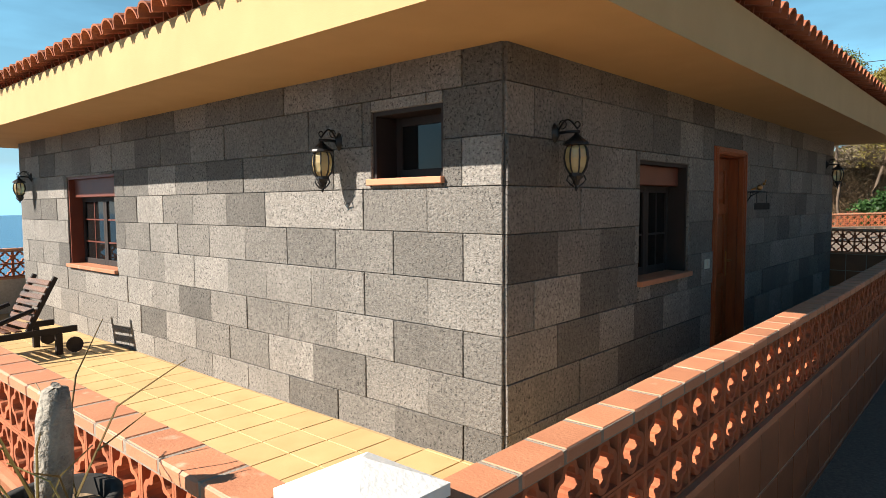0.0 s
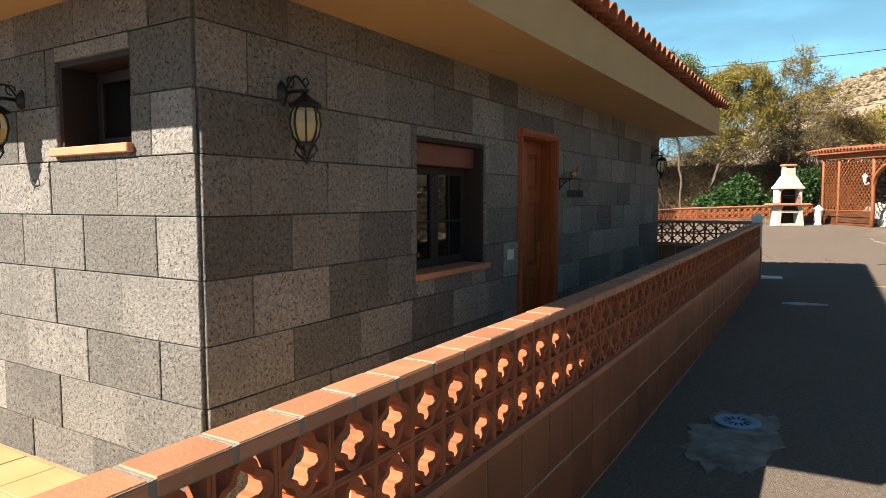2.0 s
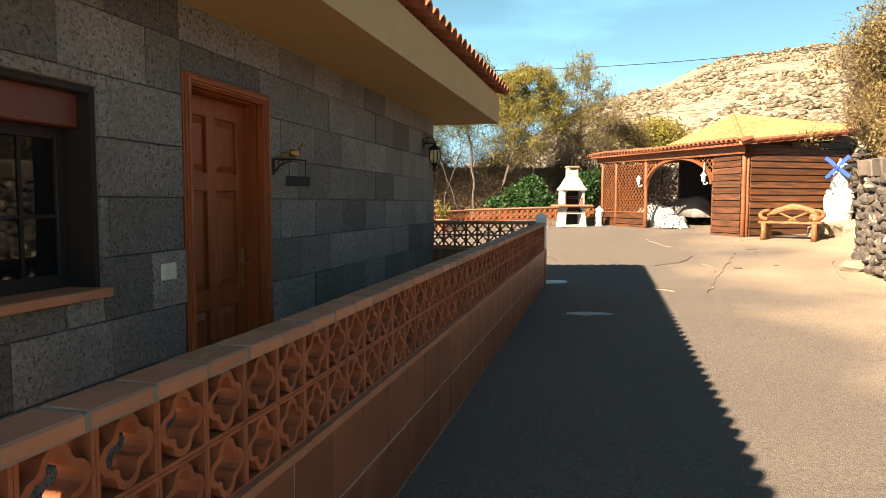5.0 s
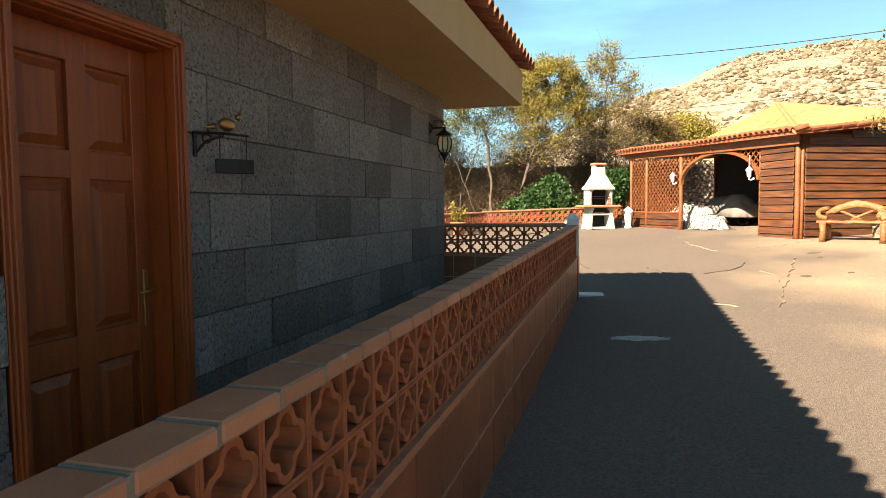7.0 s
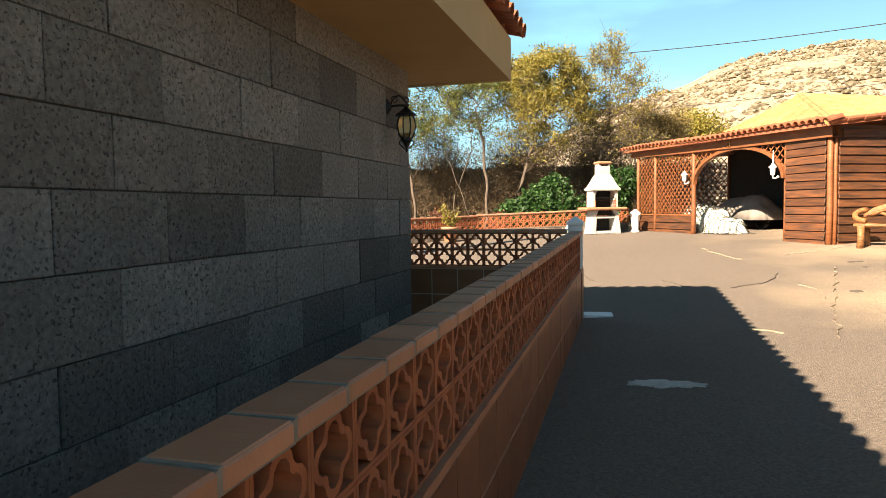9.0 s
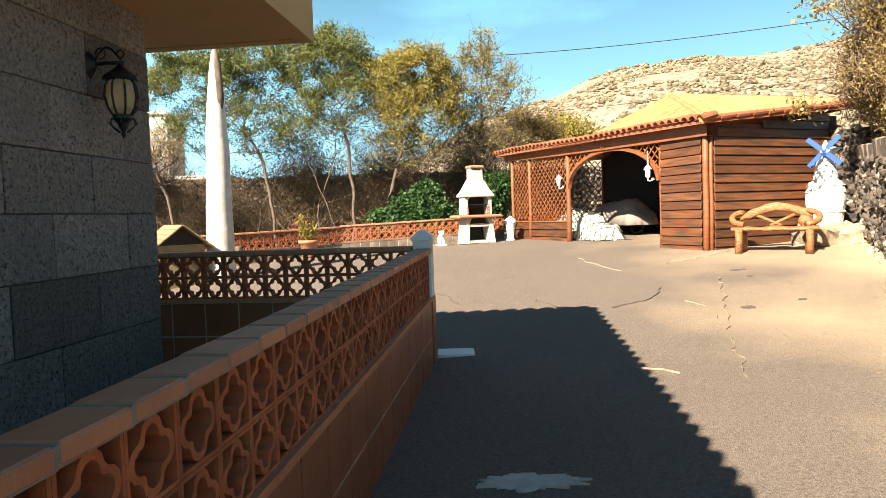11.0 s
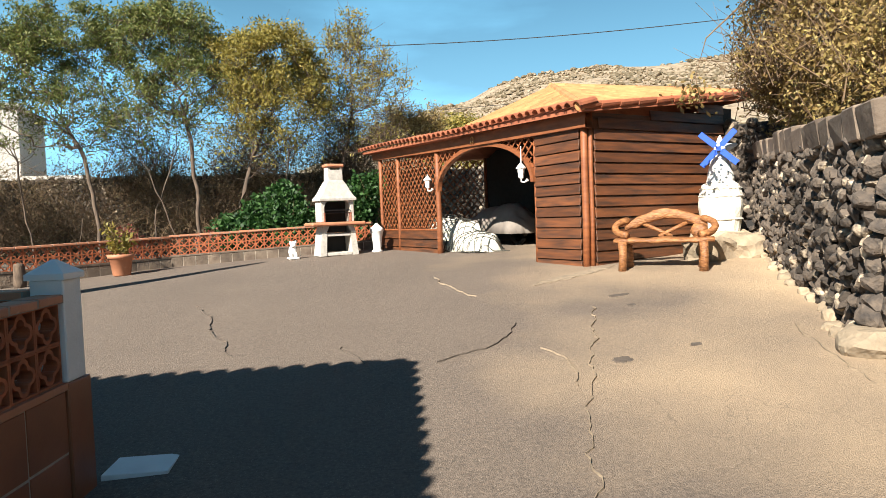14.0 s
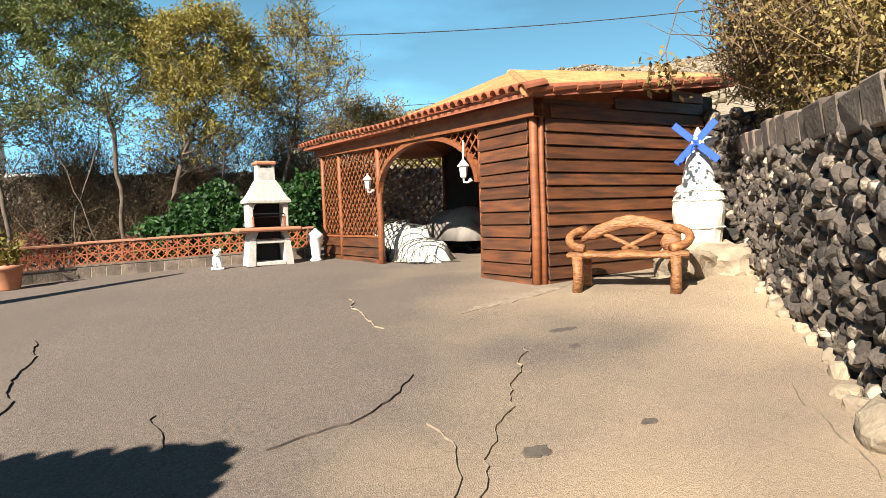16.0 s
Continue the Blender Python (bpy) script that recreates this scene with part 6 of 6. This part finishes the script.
shrub("dry_brush", "tangled dry brown brush below the trees", pose(-5.5, 30.6, 0.3),
      [(-9, 0, 1.2, 2.2, 0.9, 1.3), (-6, 0.3, 1.4, 2.2, 0.9, 1.5), (-3.5, 0.5, 1.6, 2.0, 0.9, 1.7), (-0.5, 0.8, 1.7, 2.2, 0.9, 1.8), (2.5, 1.2, 1.8, 2.0, 0.9, 2.0), (5.0, 1.6, 1.9, 1.8, 0.9, 2.0), (-13, 0, 1.5, 2.5, 1.0, 1.8), (-7.5, 0.8, 2.7, 1.2, 0.8, 1.3), (1.0, 1.5, 3.0, 1.3, 0.8, 1.4), (-2.0, 1.0, 2.9, 1.1, 0.8, 1.3), (4.0, 1.5, 3.0, 1.2, 0.8, 1.5)], DUSK, 60000, (0.09, 0.016), 33, 3400, twig_mat=TWIG)
shrub("red_shrub", "low shrub with red flowers behind the fence", pose(-4.0, 27.9, 0.4), [(-0.4, 0, 0.5, 0.4, 0.3, 0.35), (0.5, 0.2, 0.55, 0.35, 0.3, 0.3), (-2.2, -0.6, 0.6, 0.4, 0.3, 0.4)], REDLEAF, 1100, (0.07, 0.03), 34, 20)
shrub("hanging_brush", "dense dry brown brush spilling over the lava wall", pose(0, 0, 0),
      [(6.95, 20.6, 2.75, 0.8, 1.0, 0.6), (6.6, 19.2, 2.7, 0.85, 1.1, 0.75), (6.3, 17.8, 2.8, 0.9, 1.0, 0.9), (6.1, 16.4, 2.9, 0.9, 1.0, 1.0), (7.2, 19.2, 3.7, 1.1, 1.4, 0.8), (6.9, 17.4, 3.9, 1.1, 1.4, 0.8), (6.4, 14.8, 3.0, 1.0, 1.2, 1.0), (6.2, 20.0, 4.6, 0.8, 0.9, 0.9), (6.5, 18.6, 4.7, 0.9, 1.1, 0.8), (6.3, 17.0, 4.5, 0.9, 1.1, 0.8), (6.1, 15.6, 4.2, 0.9, 1.1, 0.8), (5.95, 20.4, 3.6, 0.5, 0.55, 0.7), (6.35, 20.9, 3.2, 0.55, 0.55, 0.6), (6.1, 19.4, 3.4, 0.6, 0.7, 0.7)], STRAW, 140000, (0.07, 0.015), 35, 2200)
# brush added out of view to cut the sky light on the east wall
shrub("light_block_brush", "dense dusty brush along the drive wall top, added to block sky light", pose(0, 0, 0),
      [(6.3, 12.6, 2.6, 0.9, 1.4, 1.0), (6.4, 10.2, 2.6, 0.9, 1.5, 1.1), (6.5, 7.8, 2.6, 0.9, 1.5, 1.1), (6.5, 5.4, 2.6, 0.9, 1.5, 1.1), (6.6, 3.0, 2.5, 0.9, 1.5, 1.0)], DUSK, 26000, (0.10, 0.03), 38, 500)
tree("half-bare tree leaning out over the lava wall", [[(7.6, 19.6, 1.6), (7.2, 19.6, 2.8), (6.7, 19.7, 3.8)]], [(6.3, 19.7, 4.7, 1.3, 1.4, 1.0), (7.2, 19.4, 5.0, 1.3, 1.4, 1.0)], 36, STRAW, 9000, 260, (0.08, 0.02), 0.16, "trees above the wall", 0.1, 0.05, 4)
tree("half-bare tree above the lava wall by the drive", [[(7.8, 16.6, 1.6), (7.5, 16.7, 2.8), (7.1, 16.8, 3.8)]], [(6.7, 16.8, 4.7, 1.4, 1.6, 1.0)], 37, STRAW, 9000, 240, (0.08, 0.02), 0.16, "trees above the wall", 0.1, 0.05, 4)


# overhanging twig in front of the shelter side
twig = thing("hanging_branch", "thin drooping branch with few yellow leaves", "branch", pose(0, 0, 0))
tb = bmesh.new()
tube(tb, ((7.4, 19.8, 4.3), (6.4, 19.9, 4.3), (5.5, 20.1, 4.05), (5.0, 20.2, 3.6), (4.85, 20.2, 3.1), (4.9, 20.2, 2.75)), (0.03, 0.022, 0.016, 0.010, 0.007, 0.004), 6)
tube(tb, ((5.5, 20.1, 4.05), (5.1, 20.0, 4.35), (4.8, 20.0, 4.5)), (0.010, 0.008, 0.004), 5)
tube(tb, ((4.85, 20.2, 3.1), (4.7, 20.2, 2.9), (4.72, 20.2, 2.8)), (0.006, 0.005, 0.003), 5)
part("limb", tb, TWIG, twig)
rb = np.random.default_rng(8)
leaves("foliage", np.concatenate([rb.normal((4.85, 20.2, 2.85), (0.16, 0.1, 0.10), (90, 3)), rb.normal((4.95, 20.05, 4.4), (0.2, 0.1, 0.12), (60, 3))]), STRAW, twig, 0.09, 0.03, 0.2, 9)

# overhead cable
cb = bmesh.new()
tube(cb, [(-16 + 36 * f, 37 + 1.0 * f, 8.65 + 0.9 * f - 0.9 * math.sin(math.pi * f)) for f in [k / 24 for k in range(25)]], [0.018] * 25, 5)
tube(cb, [(-10 + 34 * f, 42, 6.0 + 2.2 * f - 0.5 * math.sin(math.pi * f)) for f in [k / 16 for k in range(17)]], [0.014] * 17, 5)
alone("overhead_cable", cb, CABLE, "dark overhead cable across the sky", "cable")


def far_house(m, w, d, h, label):
    b = thing("far_house", label, "house", m, "houses far off")
    part("wall", box(-w / 2, w / 2, -d / 2, d / 2, -4, h), CONCRETE, b)
    part("roof", box(-w / 2 - 0.2, w / 2 + 0.2, -d / 2 - 0.2, d / 2 + 0.2, h + 0.001, h + 0.25, 0.02), CONCRETE, b)
    for k in range(3):
        x = -w / 2 + w * (k + 0.5) / 3
        win = part("window", box(x - 0.6, x + 0.6, -d / 2 - 0.05, -d / 2 - 0.005, h * 0.45, h * 0.45 + 1.3, 0.01), DARK_FRAME, b)
        part("sill", box(x - 0.7, x + 0.7, -d / 2 - 0.15, -d / 2 - 0.006, h * 0.45 - 0.12, h * 0.45 - 0.002), CONCRETE, win)


far_house(pose(-32.5, 56, 1.0, 0, 0, 20), 12, 8, 8.4, "flat-roofed white house beyond the trees")
far_house(pose(-22.5, 52, 1.0, 0, 0, 5), 6.5, 6, 3.2, "low white outbuilding beyond the trees")


# ---- terrace furniture and the foreground ----
def lounger():
    m = HOUSE @ pose(-6.1, -0.45, FLOOR, 0, 0, 4)
    l = thing("sun_lounger", "dark slatted wooden sun lounger with raised backrest", "sun lounger", m)
    for sx in (-0.32, 0.32):
        part("side_rail", box(sx - 0.02, sx + 0.02, -1.95, -0.05, 0.24, 0.31, 0.004), DARK_FRAME, l)
        for y in (-1.7, -0.25):
            part("leg", box(sx - 0.025, sx + 0.025, y - 0.035, y + 0.035, 0.0, 0.24, 0.004), DARK_FRAME, l)
        part("back_rail", box(-0.02, 0.02, -0.025, 0.025, 0, 0.66, 0.004), DARK_FRAME, l, at=pose(sx * 0.9, -0.55, 0.30, -28, 0, 0))
        wheel = lathe([(0.09, -0.015), (0.09, 0.015)], 16)
        part("wheel", wheel, DARK_FRAME, l, at=pose(sx * 1.15, -0.1, 0.095, 0, 90, 0))
        arm = bmesh.new()
        tube(arm, ((sx * 1.12, -0.5, 0.55), (sx * 1.12, -0.9, 0.42), (sx * 1.12, -1.15, 0.30)), (0.025, 0.028, 0.025), 6)
        part("armrest", arm, DARK_FRAME, l)
    for k in range(13):
        part("slat", box(-0.30, 0.30, -0.033, 0.033, 0, 0.018, 0.003), CLADDING, l, at=pose(0, -1.9 + 0.105 * k, 0.311))
    for k in range(7):
        part("slat", box(-0.30, 0.30, -0.01, 0.01, -0.03, 0.03, 0.003), CLADDING, l, at=pose(0, -0.55, 0.30, -28, 0, 0) @ pose(0, -0.032, 0.06 + 0.085 * k))


lounger()
pl = thing("cactus_planter", "dark planter with a dry grey cactus on a block plinth", "planter", pose(-1.18, 0.68, 0))
part("plinth", box(-0.14, 0.14, -0.13, 0.13, ground_z(-1.2, 0.6) - 0.02, 0.62, 0.01), CONCRETE, pl)
part("pot", lathe([(0.09, 0.621), (0.10, 0.64), (0.125, 0.88), (0.135, 0.885), (0.135, 0.91), (0.11, 0.91), (0.105, 0.86)], 18), HOLLOW, pl, smooth=True)
part("soil", lathe([(0.10, 0.85), (0.10, 0.875)], 14), EARTH, pl)
cac = bmesh.new()
tube(cac, ((-0.03, 0, 0.86), (-0.035, 0.01, 0.98), (-0.03, 0.012, 1.08), (-0.012, 0.012, 1.15), (-0.005, 0.012, 1.165)), (0.034, 0.04, 0.038, 0.026, 0.008), 14)
part("cactus", roughen(cac, 0.008, 40), CACTUS, pl, "dry ribbed grey cactus column", smooth=True)
gs = bmesh.new()
rr = random.Random(3)
for k in range(16):
    a = rr.uniform(0, 6.28)
    h = rr.uniform(0.15, 0.5)
    x, y = rr.gauss(0, 0.05), rr.gauss(0, 0.05)
    tube(gs, ((x, y, 0.87), (x + 0.3 * h * math.cos(a), y + 0.3 * h * math.sin(a), 0.87 + 0.6 * h), (x + 0.8 * h * math.cos(a), y + 0.8 * h * math.sin(a), 0.87 + 0.85 * h)), (0.003, 0.0025, 0.0015), 4)
part("dry_grass", gs, STRAW, pl)["kind"] = "stuff"


# ---- small things on the drive ----
def blot(name, label, x, y, rx, ry, mat, seed, lift=0.006, category="patch", turn=0.0, ragged=0.28, group=""):
    bm = bmesh.new()
    mid = bm.verts.new((x, y, ground_z(x, y) + lift + 0.008))
    rim = []
    for k in range(56):
        a = k * 2 * math.pi / 56
        f = 1 + 0.30 * noise.noise((math.cos(a) * 1.7, math.sin(a) * 1.7, seed)) + ragged * noise.noise((math.cos(a) * 5.3, math.sin(a) * 5.3, seed)) + ragged * 0.7 * noise.noise((math.cos(a) * 14, math.sin(a) * 14, seed))
        u, v = rx * f * math.cos(a), ry * f * math.sin(a)
        px, py = x + u * math.cos(turn) - v * math.sin(turn), y + u * math.sin(turn) + v * math.cos(turn)
        rim.append((bm.verts.new((px, py, ground_z(px, py) + lift + 0.006)), bm.verts.new((px * 1.0 + 0.01 * math.cos(a), py + 0.01 * math.sin(a), ground_z(px, py) - 0.03))))
    for k in range(56):
        (a0, b0), (a1, b1) = rim[k], rim[(k + 1) % 56]
        bm.faces.new((mid, a0, a1))
        bm.faces.new((a0, b0, b1, a1))
    return alone(name, bm, mat, label, category, group)


blot("cement_patch", "rough cement patch round the floor drain", 0.06, 6.22, 0.30, 0.62, PATCH, 1.0, ragged=0.2)
dm = pose(0.03, 6.57, ground_z(0.03, 6.57) + 0.016)
drain = thing("floor_drain", "round blue-grey cast floor drain with slotted grate", "drain", dm)
part("rim", lathe([(0.165, 0), (0.165, 0.008), (0.155, 0.012), (0.12, 0.008), (0.12, 0.0)], 28), ENAMEL, drain)
part("grate", lathe([(0.118, 0.0), (0.118, 0.006), (0.02, 0.008)], 24), ENAMEL, drain)
for k in range(12):
    part("slot", box(0.045, 0.10, -0.007, 0.007, 0.0081, 0.0095), HOLLOW, drain, at=pose(0, 0, 0, 0, 0, 30 * k))
blot("cement_strip", "pale worn cement strip in the asphalt before the bench", 3.2, 20.42, 0.85, 0.10, SAND_FILL, 8.0, 0.003, "strip", 0.71, 0.4)
for k, (x, y, rx, ry) in enumerate(((3.37, 18.88, 0.12, 0.05), (3.35, 18.33, 0.045, 0.035), (2.71, 16.49, 0.08, 0.06), (3.41, 16.77, 0.05, 0.03))):
    blot("oil_stain", "small dark oily stain on the asphalt", x, y, rx, ry, TAR, 11.0 + k, 0.003, "stain", 0.3, 0.3, "stains of the yard")
blot("white_splash", "dried white splash on the drive", 0.19, 12.2, 0.25, 0.085, CONCRETE, 5.0, category="stain", ragged=0.45)
tray = alone("inspection_cover", box(-0.18, 0.18, -0.14, 0.14, -0.03, 0.014, 0.004), WHITE, "pale square cover plate on the drive", "cover", m=pose(-0.48, 15.16, ground_z(-0.48, 15.16), 0, 0, 6))

# cracks in the asphalt, some filled with pale sand
def crack(label, pts, width, mat, seed):
    rng = random.Random(seed)
    line = []
    for a, c in zip(pts, pts[1:]):
        k = max(3, int(math.dist(a, c) / 0.07))
        for j in range(k):
            x, y = a[0] + (c[0] - a[0]) * j / k, a[1] + (c[1] - a[1]) * j / k
            line.append((x + 0.09 * noise.noise((x * 3, y * 3, seed)) + 0.03 * noise.noise((x * 13, y * 13, seed)), y + 0.03 * noise.noise((x * 9, y * 9, seed + 7)) + rng.gauss(0, 0.004)))
    bm = bmesh.new()
    rows = []
    for i, (x, y) in enumerate(line):
        a, c = line[max(i - 1, 0)], line[min(i + 1, len(line) - 1)]
        d = Vector((c[1] - a[1], a[0] - c[0], 0)).normalized() * width * rng.uniform(0.03, 0.26) * (0.35 if i in (0, len(line) - 1) else 1)
        z = ground_z(x, y) + 0.014
        rows.append([bm.verts.new(p) for p in ((x - d.x * 1.6, y - d.y * 1.6, z - 0.02), (x - d.x, y - d.y, z), (x + d.x, y + d.y, z), (x + d.x * 1.6, y + d.y * 1.6, z - 0.02))])
    for r0, r1 in zip(rows, rows[1:]):
        for k in range(3):
            bm.faces.new((r0[k], r0[k + 1], r1[k + 1], r1[k]))
    alone("asphalt_crack", bm, mat, label, "crack", "cracks of the yard", "structure")


PALE = "crack in the asphalt filled with pale sand"
DARK = "open dark crack in the asphalt"
crack(PALE, ((2.95, 18.4), (2.72, 17.4), (2.45, 16.5), (2.28, 15.7), (2.13, 15.2), (2.08, 14.75), (1.95, 14.4), (1.9, 13.9)), 0.009, SAND_FILL, 1)
crack(PALE, ((2.16, 16.95), (2.30, 16.6), (2.26, 15.9)), 0.007, SAND_FILL, 2)
crack(PALE, ((1.15, 14.42), (1.32, 14.3), (1.46, 14.1)), 0.007, SAND_FILL, 3)
crack(PALE, ((4.45, 17.2), (4.24, 16.1), (4.09, 15.4)), 0.007, SAND_FILL, 4)
crack(PALE, ((1.22, 21.0), (1.45, 20.1), (1.75, 19.3)), 0.010, SAND_FILL, 5)
crack(DARK, ((1.25, 16.75), (1.44, 16.9), (1.68, 17.05), (1.86, 17.3), (1.97, 17.6), (2.08, 17.95)), 0.009, TAR, 6)
crack(DARK, ((-1.84, 19.9), (-1.4, 19.0), (-1.12, 18.3), (-0.62, 17.3)), 0.009, TAR, 7)
crack(DARK, ((0.34, 17.4), (0.5, 17.1), (0.7, 16.75)), 0.008, TAR, 8)

# yellow tiles of the terrace, the nearest as pieces
TILE = mesh_of(box(-0.158, 0.158, -0.158, 0.158, -0.01, 0, 0.002), "floor_tile", FLOOR_TILE)
for i in range(29):
    for j in range(7):
        if i > 5:
            part("floor_tile", TILE, FLOOR_TILE, terrace, at=pose(1.15 - 0.325 * i, -2.17 + 0.325 * j, FLOOR + random.uniform(-0.001, 0.001)))
for i in range(6):
    for j in range(20):
        part("floor_tile", TILE, FLOOR_TILE, terrace, at=pose(1.15 - 0.325 * i, -2.17 + 0.325 * j, FLOOR + random.uniform(-0.001, 0.001)))
